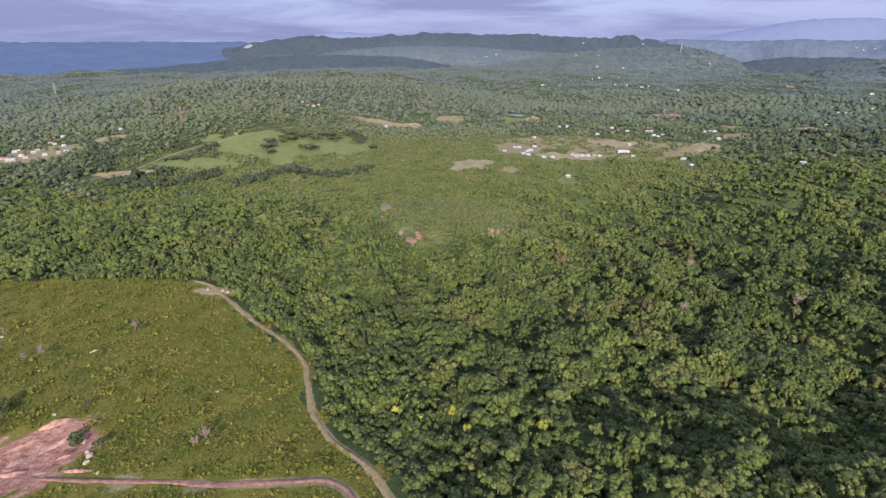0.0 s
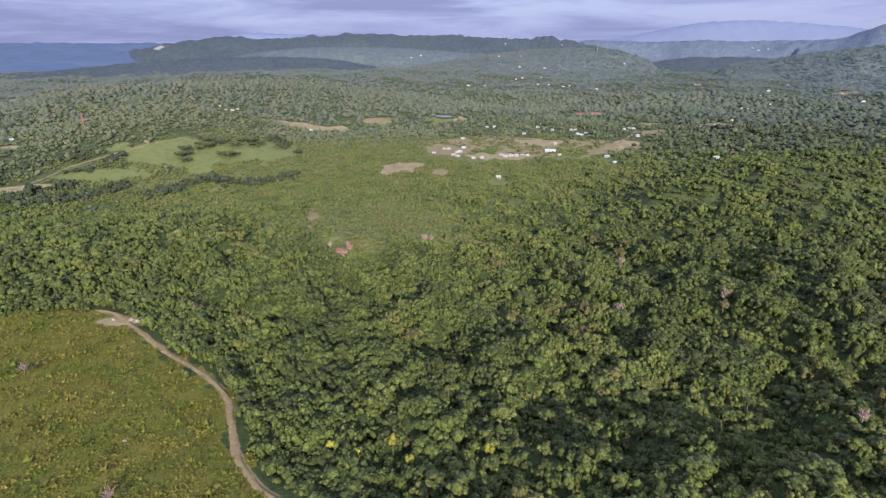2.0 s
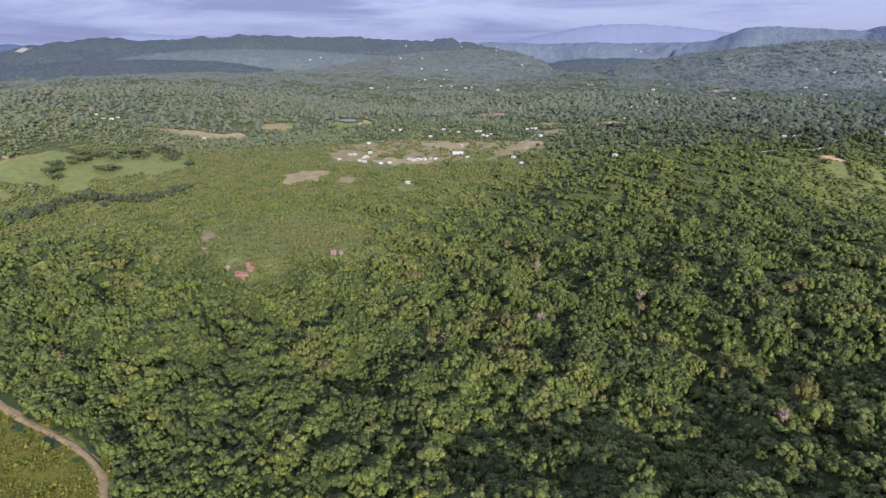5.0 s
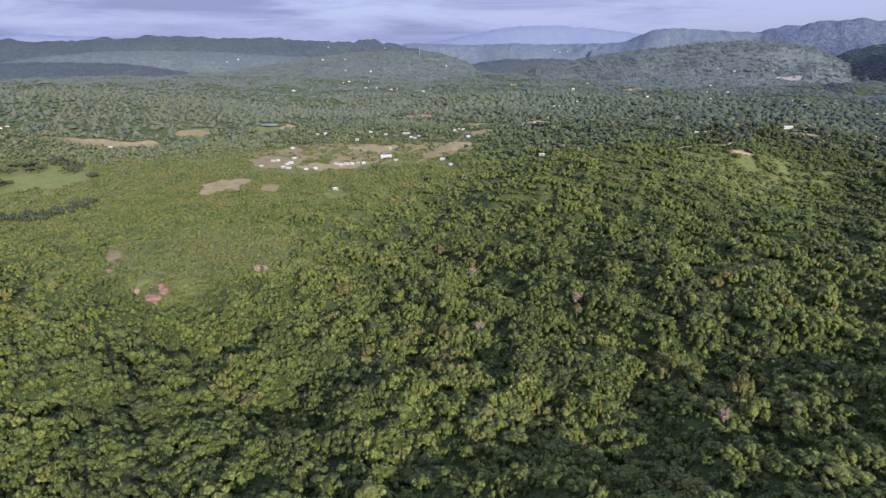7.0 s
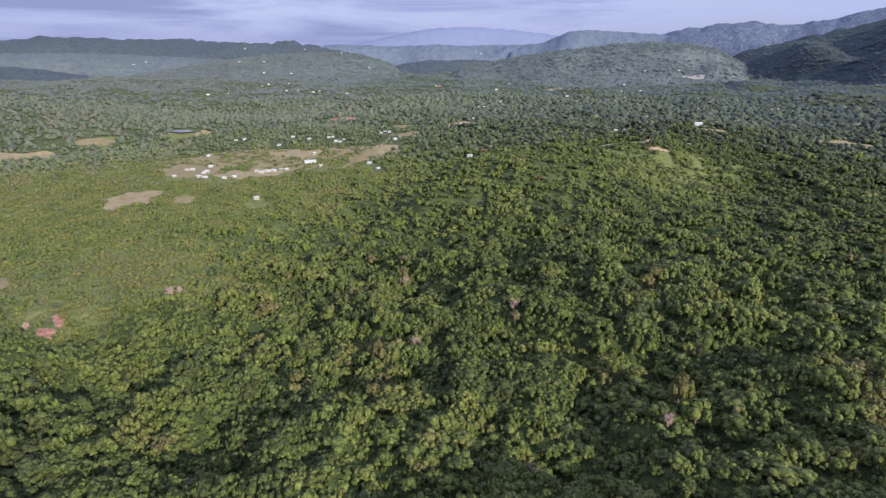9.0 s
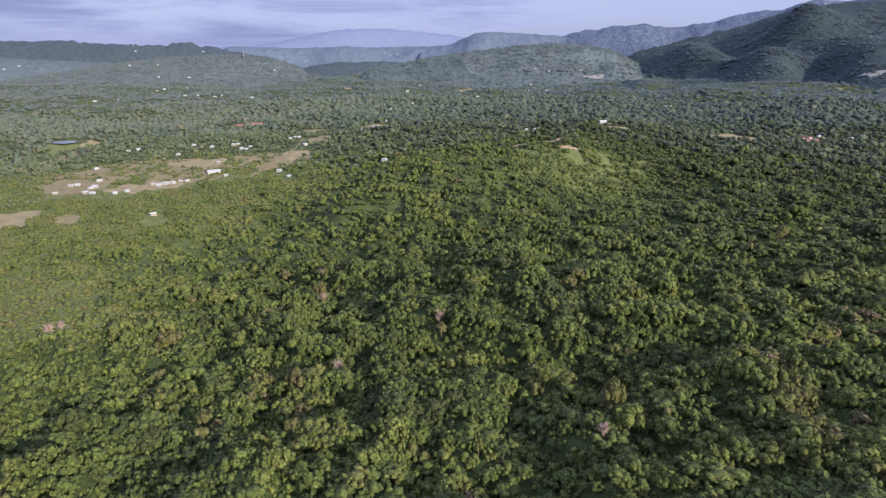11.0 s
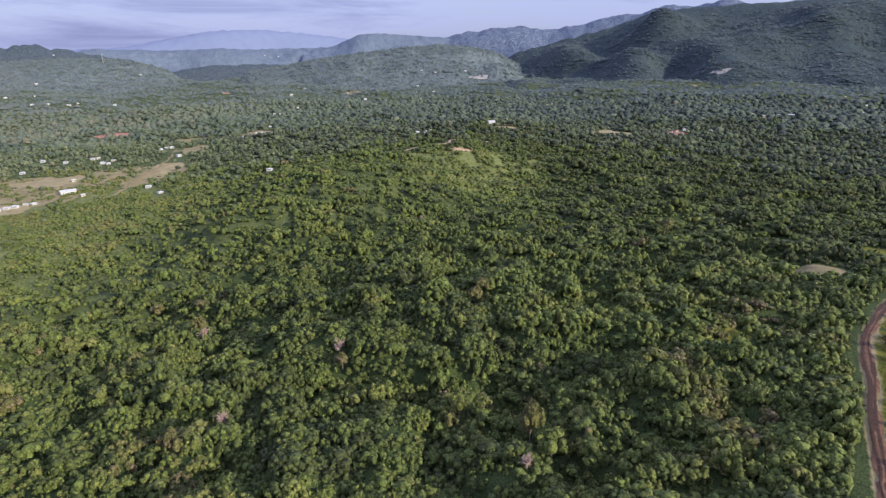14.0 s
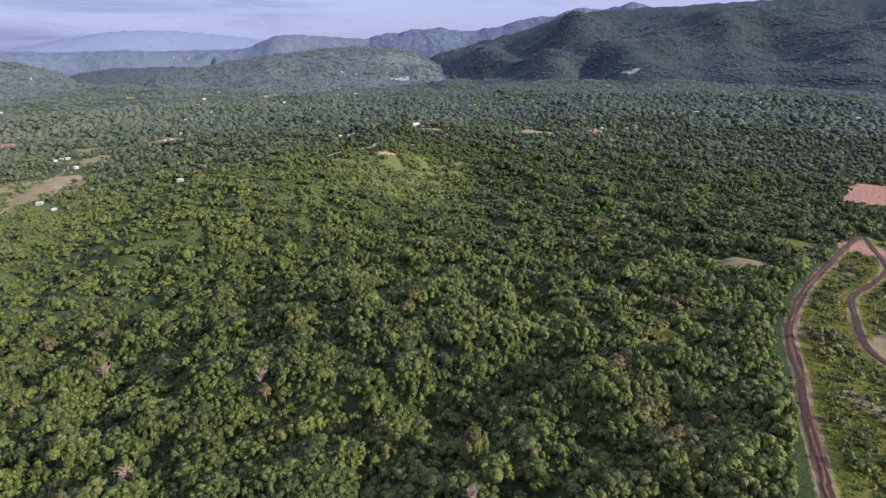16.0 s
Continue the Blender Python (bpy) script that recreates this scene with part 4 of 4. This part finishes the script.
# Belts of dark trees along the river and round the pasture.
BELTS = [
    [(-453, 605), (-447, 631), (-432, 650), (-439, 687), (-490, 754), (-526, 794)],
    [(-383, 616), (-372, 653), (-351, 681)],
    [(-353, 614), (-319, 641), (-308, 664), (-293, 688)],
    [(-252, 663), (-233, 694), (-202, 720), (-145, 700), (-102, 716)],
    [(-423, 732), (-396, 767), (-347, 763), (-320, 797), (-285, 821), (-254, 863)],
    [(-364, 712), (-337, 718), (-319, 718)],
    [(-111, 820), (-129, 859), (-154, 901)],
]
for n, line in enumerate(BELTS):
    g = np.random.default_rng(60 + n)
    p = smooth_line(line, 3.2)
    p = np.repeat(p, 4, axis=0) + g.normal(0, 6.5, (4 * len(p), 2))
    p = p[~covers(p[:, 0], p[:, 1])[1]]
    wide = 3.8 * np.exp(g.normal(0, 0.3, len(p)))
    scatter("tree_belt", mid_shapes, np.c_[p, ground(p[:, 0], p[:, 1]) - 0.3], wide, wide * 1.25, g.uniform(0.0, 0.14, len(p)), far_leaf_mat, "dark belt of trees along the valley floor", "trees", 70 + n)


# ---- grass of the open land ----
def tuft_shape(seed, blades):
    """A clump of weeds: blades leaning out and broad leaves lying on top."""
    g = np.random.default_rng(seed)
    v, f = [], []
    for k in range(blades):
        a = g.uniform(0, 6.283)
        c = g.uniform(-0.4, 0.4, 2)
        u = np.array((math.cos(a), math.sin(a))) * g.uniform(0.3, 0.55)
        w = np.array((-u[1], u[0])) * g.uniform(0.9, 1.5)
        z = g.uniform(0.25, 0.9)
        v += [(*(c - u), z * 0.5), (*(c + u), z * 0.5), (*(c + w), z + g.uniform(-0.2, 0.35))]
        f.append((3 * k, 3 * k + 1, 3 * k + 2))
    return np.array(v), np.array(f)


tuft_shapes = [tuft_shape(s, 4) for s in range(6)]


def meadow(x0, x1, y0, y1, cell, seed, wide, high, label, pick):
    g = np.random.default_rng(seed)
    x, y = np.meshgrid(np.arange(x0, x1, cell), np.arange(y0, y1, cell))
    x, y = (v.ravel() + g.uniform(-0.5, 0.5, v.size) * cell for v in (x, y))
    cov, _, east, field = covers(x, y)
    lines = np.minimum(np.minimum(near_line(x, y, FIELD_TRACK) - 1.3, near_line(x, y, RED_TRACK) - 2.6), np.minimum(near_line(x, y, EAST_TRACK) - 2.9, near_line(x, y, EAST_SPUR) - 2.5))
    on = pick(x, y, cov, east, field) & (lines > 0) & (cov["red"] < 0.45) & (cov["soil"] < 0.4) & (g.random(x.size) < 0.96)
    x, y = x[on], y[on]
    s = np.exp(g.normal(0, 0.35, len(x))) * (1 + 0.3 * waves(x, y, 14, 18, 8))
    tone = np.clip(0.5 + 0.2 * waves(x, y, 26, 5, 8) + 0.14 * waves(x, y, 9, 20, 8) + g.normal(0, 0.16, len(x)), 0, 1)
    return scatter("grass", tuft_shapes, np.c_[x, y, ground(x, y) - 0.05], wide * s, high * s, tone, grass_mat, label, "grass", seed)


meadow(-270, 10, 95, 285, 0.92, 31, 0.62, 0.55, "tall rough green and yellow grass of the field", lambda x, y, c, e, f: f & (np.degrees(np.arctan2(x, y)) > -46))
meadow(180, 450, -60, 70, 1.1, 32, 0.7, 0.5, "rough grass beside the red dirt track", lambda x, y, c, e, f: e & (c["dry"] < 0.9))


# ---- single trees and bushes ----
def lone_tree(name, label, x, y, wide, high, seed, material, tone, turn=0.0, category="tree", cards=260):
    ob = make_tree(seed, material, tone, cards)
    ob.name = name
    ob.matrix_basis = pose(x, y, height(x, y) - 0.1, 0, 0, turn) @ Matrix.Diagonal((wide, wide, high, 1))
    return tagged(ob, label, category)


def tall_tree(name, label, x, y, wide, top, seed, material, tone, turn=0.0, cards=260):
    """A single tree whose crown ends at that height."""
    return lone_tree(name, label, x, y, wide, max(2.2, top - height(x, y)) / 1.72, seed, material, tone, turn, cards=cards)


for n, (x, y, wide, top, tone, words) in enumerate(ODD_TREES):
    slim = wide < 2
    tall_tree("slender_tree" if slim else "large_tree", words, x, y, wide, top, 101 + n, leaf_mat, tone, 40 * n, 200 if slim else int(120 * wide))
for n, (x, y, w, top) in enumerate(YELLOW_TREES):
    tall_tree("yellow_tree", "bright yellow-green tree standing out of the woods", x, y, w, top, 130 + n, yellow_leaf_mat, 0.1 + 0.2 * n, 50 * n)


def bare_tree(name, label, x, y, size, seed, material, twigs=26):
    """A leafless tree: a stem that forks into thin twigs."""
    g = np.random.default_rng(seed)
    base = new(name)
    base.matrix_basis = pose(x, y, height(x, y) - 0.15)
    trunk, twig = bmesh.new(), bmesh.new()

    def rod(bm, a, b, ra, rb):
        a, b = Vector(a), Vector(b)
        q = (b - a).to_track_quat("Z", "Y").to_matrix()
        r0, r1 = ([bm.verts.new(p + q @ Vector((r * math.cos(2.094 * k), r * math.sin(2.094 * k), 0))) for k in range(3)] for p, r in ((a, ra), (b, rb)))
        for k in range(3):
            bm.faces.new((r0[k], r0[(k + 1) % 3], r1[(k + 1) % 3], r1[k]))

    rod(trunk, (0, 0, 0), (0, 0, size * 0.5), size * 0.05, size * 0.035)
    for k in range(twigs):
        a, s = g.uniform(0, 6.283), g.uniform(0.2, 0.6)
        p = Vector((s * 0.35 * size * math.cos(a), s * 0.35 * size * math.sin(a), size * g.uniform(0.35, 0.75)))
        rod(twig, (0, 0, size * g.uniform(0.2, 0.5)), p, size * 0.034, size * 0.024)
        for _ in range(3):
            e = p + Vector(g.normal(0, 0.15, 3) * size) + Vector((0, 0, size * 0.14))
            rod(twig, p, e, size * 0.022, size * 0.012)
    part("trunk", trunk, material, base)
    part("branch_spray", twig, material, base)
    return tagged(base, label, "dead tree")


pink_mat = plain("bare_pink_twigs", (0.36, 0.26, 0.215), 0.9, 0.25, 3.0)
for n, (x, y, s) in enumerate(BARE_TREES):
    bare_tree("dead_tree", "leafless grey-pink dead tree among green woods", x, y, s, 130 + n, pink_mat, 44)
for n, (x, y, s) in enumerate(((-135, 208, 4.5), (-162, 188, 5.0), (-167, 185, 4.0), (-73, 134, 4.5), (-75, 131, 3.6), (-192, 207, 4.0))):
    bare_tree("dead_bush", "grey leafless bush in the rough grass", x, y, s, 140 + n, dead_mat, 18)
for n, (x, y, w) in enumerate(((-132, 209, 1.6), (-159, 190, 1.5), (-70, 136, 1.5), (-115, 136, 2.4), (-113, 133, 2.0), (-150, 152, 3.0), (-147, 147, 2.6), (-155, 147, 3.0), (-152, 140, 2.4), (-104, 131, 2.0), (-121, 152, 1.8))):
    lone_tree("bush", "dark green bush in the field", x, y, w, w * 0.8, 150 + n, leaf_mat, 0.12, 30 * n, "bush")


def boulder(label, x, y, size, seed, material):
    bm = bmesh.new()
    bmesh.ops.create_icosphere(bm, subdivisions=2, radius=1.0)
    g = np.random.default_rng(seed)
    for v in bm.verts:
        v.co = Vector(np.sign(v.co) * np.abs(v.co) ** 0.8) * g.uniform(0.8, 1.15)
        v.co.x, v.co.y, v.co.z = v.co.x * size * 1.3, v.co.y * size, v.co.z * size * 0.6
    me = bpy.data.meshes.new("rock")
    bm.to_mesh(me)
    bm.free()
    me.materials.append(material)
    ob = new("rock", me)
    ob.matrix_basis = pose(x, y, height(x, y) + size * 0.12, 0, 0, g.uniform(0, 360))
    return tagged(ob, label, "rock")


for n, (x, y, s) in enumerate(((-138, 206, 0.7), (-142, 190, 1.0), (-143, 189, 0.6), (-80, 160, 0.8), (-192, 205, 1.1), (-105, 127, 1.5), (-104, 124, 1.2), (-107, 129, 1.0), (-112, 135, 0.9),
                               (-121, 251, 1.0), (-113, 250, 1.3), (-110, 249, 0.9), (-72, 132, 0.8), (-98, 119.5, 0.7), (-155, 176, 0.6), (-130, 148, 0.8))):
    boulder("pale limestone rock lying in the grass", x, y, 0.7 * s, 160 + n, rock_mat)

pasture_tree = make_tree(171, leaf_mat, 0.05)
pasture_tree.name = "pasture_tree"
tagged(pasture_tree, "dark spreading tree on the pale pasture", "tree", "trees of the pasture")
for n, (x, y) in enumerate(((-259, 786), (-258, 807), (-248, 838), (-233, 849), (-212, 855), (-196, 873), (-180, 865), (-165, 858), (-209, 800), (-197, 794), (-188, 802), (-247, 771), (-196, 841), (-243, 820), (-233, 829), (-222, 845), (-176, 850))):
    w = 8.5 + 2.4 * math.sin(n * 2.3)
    place_tree(pasture_tree, x, y, w, w * 0.62, 47 * n)
pasture_tree.matrix_basis = pose(-252, 793, height(-252, 793)) @ Matrix.Diagonal((8, 8, 4.8, 1))


# ---- houses ----
def box(bm, x0, x1, y0, y1, z0, z1):
    v = [bm.verts.new((x, y, z)) for z in (z0, z1) for x, y in ((x0, y0), (x1, y0), (x1, y1), (x0, y1))]
    for q in ((3, 2, 1, 0), (4, 5, 6, 7), (0, 1, 5, 4), (1, 2, 6, 5), (2, 3, 7, 6), (3, 0, 4, 7)):
        bm.faces.new([v[k] for k in q])
    return bm


def make_house(label, wide, deep, high, wall, roof, hip=True, rise=1.6):
    base = new("house")
    x, y = wide / 2, deep / 2
    part("wall", box(bmesh.new(), -x, x, -y, y, -1.5, high), wall, base)
    bm = bmesh.new()
    e, i = 0.5, (wide * 0.28 if hip else -0.3)
    lo = [bm.verts.new((sx * (x + e), sy * (y + e), high + 0.003)) for sx, sy in ((-1, -1), (1, -1), (1, 1), (-1, 1))]
    ed = [bm.verts.new((sx * (x + e), sy * (y + e), high + 0.18)) for sx, sy in ((-1, -1), (1, -1), (1, 1), (-1, 1))]
    r0, r1 = bm.verts.new((-x + i, 0, high + rise)), bm.verts.new((x - i, 0, high + rise))
    bm.faces.new(lo[::-1])
    for k in range(4):
        bm.faces.new((lo[k], lo[(k + 1) % 4], ed[(k + 1) % 4], ed[k]))
    bm.faces.new((ed[0], ed[1], r1, r0))
    bm.faces.new((ed[1], ed[2], r1))
    bm.faces.new((ed[2], ed[3], r0, r1))
    bm.faces.new((ed[3], ed[0], r0))
    part("roof", bm, roof, base)
    part("door", box(bmesh.new(), -0.5, 0.5, -y - 0.06, -y + 0.02, 0.0, 2.1), dark_mat, base)
    for sx in (-0.33, 0.33):
        win = part("window", box(bmesh.new(), sx * wide - 0.7, sx * wide + 0.7, -y - 0.05, -y + 0.02, 0.9, 2.1), dark_mat, base)
        part("sill", box(bmesh.new(), sx * wide - 0.8, sx * wide + 0.8, -y - 0.16, -y - 0.05, 0.78, 0.9), wall, win)
    return tagged(base, label, "house")


plans = {
    "white": make_house("small white house with a pale metal roof", 8, 6, 2.9, white_mat, zinc_mat),
    "cream": make_house("small cream house with a pale metal roof", 7, 5.5, 2.8, cream_mat, zinc_mat, False, 1.3),
    "red": make_house("white house with a red roof", 8.5, 6.5, 3.0, white_mat, terracotta_mat),
    "large": make_house("long white building with a pale metal roof", 14, 7, 3.4, white_mat, zinc_mat, False, 2.0),
}
spin = np.random.default_rng(77)
first = dict.fromkeys(plans, True)
for row, group in ((VILLAGE, "houses of the village"), (EAST_SIDE, "houses on the eastern side"), (PLAIN_SIDE, "houses scattered over the plain"), (WEST_SIDE, "houses of the western hamlet")):
    for x, y, kind in row:
        model = plans[kind]
        at = pose(x, y, height(x, y) + 0.3, 0, 0, float(spin.uniform(-35, 35)) - math.degrees(math.atan2(x, y)) * 0.8)
        small = 0.75 if kind == "large" else float(spin.uniform(0.6, 0.8))
        at = at @ Matrix.Diagonal((small, small, small * 0.85, 1))
        if first[kind]:
            model.matrix_basis, first[kind] = at, False
            house = model
        else:
            house = copy_thing(model, at)
            house.matrix_basis = at
        house["group"] = group


def up_ridge(name, bearing, rise):
    """The place on a range of hills that is seen under that bearing and rise from the middle of the flight."""
    high, far, deep = RIDGES[name]
    r = np.arange(far - deep * 0.95, far, 4.0)
    x, y = 25 + r * math.sin(radians(bearing)), 45 + r * math.cos(radians(bearing))
    z = high(x, y)
    k = int(np.argmin(np.abs(np.degrees(np.arctan2(z - 120, r)) - rise)))
    return float(x[k]), float(y[k]), float(z[k])


for name, bearing, rise in (("west_hill", 12.8, -1.6), ("west_hill", 15.0, -1.6), ("west_hill", 14.9, -2.6), ("west_hill", 17.4, -2.7), ("west_hill", 25.0, -2.2), ("pale_apron", 4.0, -1.7), ("pale_apron", 5.0, -1.5),
                            ("karst_ridge", 13.5, -0.4), ("karst_ridge", 19.0, -0.5), ("hazy_hills", 36.3, -0.9), ("hazy_hills", 35.8, -0.7), ("hazy_hills", 37.0, -0.8), ("valley_hill", 50.6, -2.2), ("valley_hill", 52.0, -2.4), ("valley_hill", 55.0, -2.3)):
    x, y, z = up_ridge(name, bearing, rise)
    house = copy_thing(plans["white"], Matrix.Identity(4))
    house.matrix_basis = pose(x, y, z + 0.6, 0, 0, float(spin.uniform(-40, 40)) - bearing) @ Matrix.Diagonal((1.3, 1.0, 1.0, 1))
    house["group"] = "houses on the far hills"


def scar(name, label, ridge_name, bearing, rise, a, b, material, seed):
    """A bare patch lying on the slope of a range of hills."""
    high = RIDGES[ridge_name][0]
    x0, y0, _ = up_ridge(ridge_name, bearing, rise)
    g = np.random.default_rng(seed)
    v, f, n = [], [], 24
    for k in range(5):
        for s in range(n):
            t, q = 6.283 * s / n, k / 4 * (1 + 0.25 * math.sin(3 * 6.283 * s / n + seed) + g.uniform(-0.1, 0.1))
            u, w = a * q * math.cos(t), b * q * math.sin(t)
            o, p = math.cos(radians(-bearing)), math.sin(radians(-bearing))
            v.append((x0 + u * o - w * p, y0 + u * p + w * o))
    v = np.array(v)
    f = [(k * n + s, (k + 1) * n + s, (k + 1) * n + (s + 1) % n, k * n + (s + 1) % n) for k in range(4) for s in range(n)]
    ob = new(name, raw_mesh(name, np.c_[v, high(v[:, 0], v[:, 1]) + 2.0], f, material))
    return tagged(ob, label, "bare slope", kind="structure")


scar("quarry", "pale quarry face cut into the dark ridge", "karst_ridge", -19.0, -0.75, 45, 60, bare_mat, 3)
scar("bare_slope", "pale bare clearing at the foot of the green hill", "valley_hill", 56.4, -2.9, 45, 22, bare_mat, 5)
scar("bare_slope", "bare earth patch on the mountain foot", "shaded_mountain", 78.5, -2.2, 30, 14, bare_mat, 6)

hall = make_house("large white hall with a pale metal roof", 15, 8, 4.2, white_mat, zinc_mat, False, 2.2)
hall.name = "hall"
hall.matrix_basis = pose(256, 763, height(256, 763) + 0.3, 0, 0, -10) @ Matrix.Diagonal((1, 0.9, 0.7, 1))


def lattice_mast(label, x, y, tall, half, material, z=None):
    base = new("lattice_mast")
    base.matrix_basis = pose(x, y, (height(x, y) if z is None else z) - 0.5)

    def strut(name, a, b, r):
        bm = bmesh.new()
        a, b = Vector(a), Vector(b)
        q = (b - a).to_track_quat("Z", "Y").to_matrix()
        rings = [[bm.verts.new(p + q @ Vector((r * math.cos(1.571 * k), r * math.sin(1.571 * k), 0))) for k in range(4)] for p in (a, b)]
        for k in range(4):
            bm.faces.new((rings[0][k], rings[0][(k + 1) % 4], rings[1][(k + 1) % 4], rings[1][k]))
        part(name, bm, material, base)

    feet = [(half * sx, half * sy) for sx, sy in ((-1, -1), (1, -1), (1, 1), (-1, 1))]
    for fx, fy in feet:
        strut("leg", (fx, fy, 0), (fx * 0.55, fy * 0.55, tall), 0.22)
    for k in range(7):
        z0, z1 = tall * k / 7, tall * (k + 1) / 7
        s0, s1 = 1 - 0.45 * k / 7, 1 - 0.45 * (k + 1) / 7
        for n in range(4):
            (ax, ay), (bx, by) = feet[n], feet[(n + 1) % 4]
            strut("brace", (ax * s0, ay * s0, z0), (bx * s1, by * s1, z1), 0.12)
    return tagged(base, label, "mast")


lattice_mast("tall red-painted steel lattice mast above the trees", -446, 940, 25, 1.1, steel_mat)
lattice_mast("tall pale steel lattice mast on the plain", -1240, 1790, 36, 1.8, zinc_mat)

for name, bearing, rise, tall in (("west_hill", 22.4, -1.1, 42), ("karst_ridge", 13.4, 0.0, 40), ("karst_ridge", 13.8, 0.0, 40)):
    x, y, z = up_ridge(name, bearing, rise)
    lattice_mast("tall thin steel mast on the far hilltop", x, y, tall, 1.6, zinc_mat, z)


def pool(label, x, y, a, b, turn):
    bm = bmesh.new()
    g = np.random.default_rng(9)
    rim = [bm.verts.new((a * math.cos(6.283 * k / 28) * g.uniform(0.88, 1.1), b * math.sin(6.283 * k / 28) * g.uniform(0.88, 1.1), 0)) for k in range(28)]
    bm.faces.new(rim)
    me = bpy.data.meshes.new("pond")
    bm.to_mesh(me)
    bm.free()
    me.materials.append(water_mat)
    ob = new("pond", me)
    ob.matrix_basis = pose(x, y, height(x, y) + 2.2, 0, 0, turn)
    return tagged(ob, label, "pond", kind="structure")


def mound(label, x, y, a, b, h, turn, seed):
    """A heap of pushed-up earth."""
    g = np.random.default_rng(seed)
    v, n = [], 20
    for k in range(6):
        for s in range(n):
            t, q = 6.283 * s / n, k / 5
            v.append((a * q * math.cos(t) * g.uniform(0.85, 1.15), b * q * math.sin(t) * g.uniform(0.85, 1.15), h * (1 - q ** 1.5) * g.uniform(0.75, 1.2) - 0.15))
    f = [(k * n + s, (k + 1) * n + s, (k + 1) * n + (s + 1) % n, k * n + (s + 1) % n) for k in range(5) for s in range(n)]
    ob = new("earth_mound", raw_mesh("earth_mound", v, f, heap_mat))
    ob.matrix_basis = pose(x, y, height(x, y), 0, 0, turn)
    return tagged(ob, label, "earth mound")


heap_mat = plain("pushed_red_earth", (0.40, 0.22, 0.16), 0.95, 0.5, 0.6)
for n, (x, y, a, b, h, turn) in enumerate(((-131, 134, 9, 1.4, 1.5, 50), (-118, 137, 8, 1.2, 1.2, 55), (-113, 128, 4, 2.0, 1.6, 30), (-124, 122, 7, 1.5, 1.0, 10), (-134, 120, 6, 2.0, 1.2, -10),
                                           (-114, 121, 6, 1.0, 0.9, 5), (-127, 144, 5, 1.5, 1.4, 40), (-104, 120.5, 5, 0.9, 0.8, 0), (-128, 127, 3, 1.5, 1.0, 70), (-138, 127, 4, 1.6, 1.2, 40))):
    mound("heap of pink-red earth pushed up at the pit", x, y, a, b, h, turn, 180 + n)

pool("small blue-grey pond in the valley", 171, 1281, 23, 30, 7)
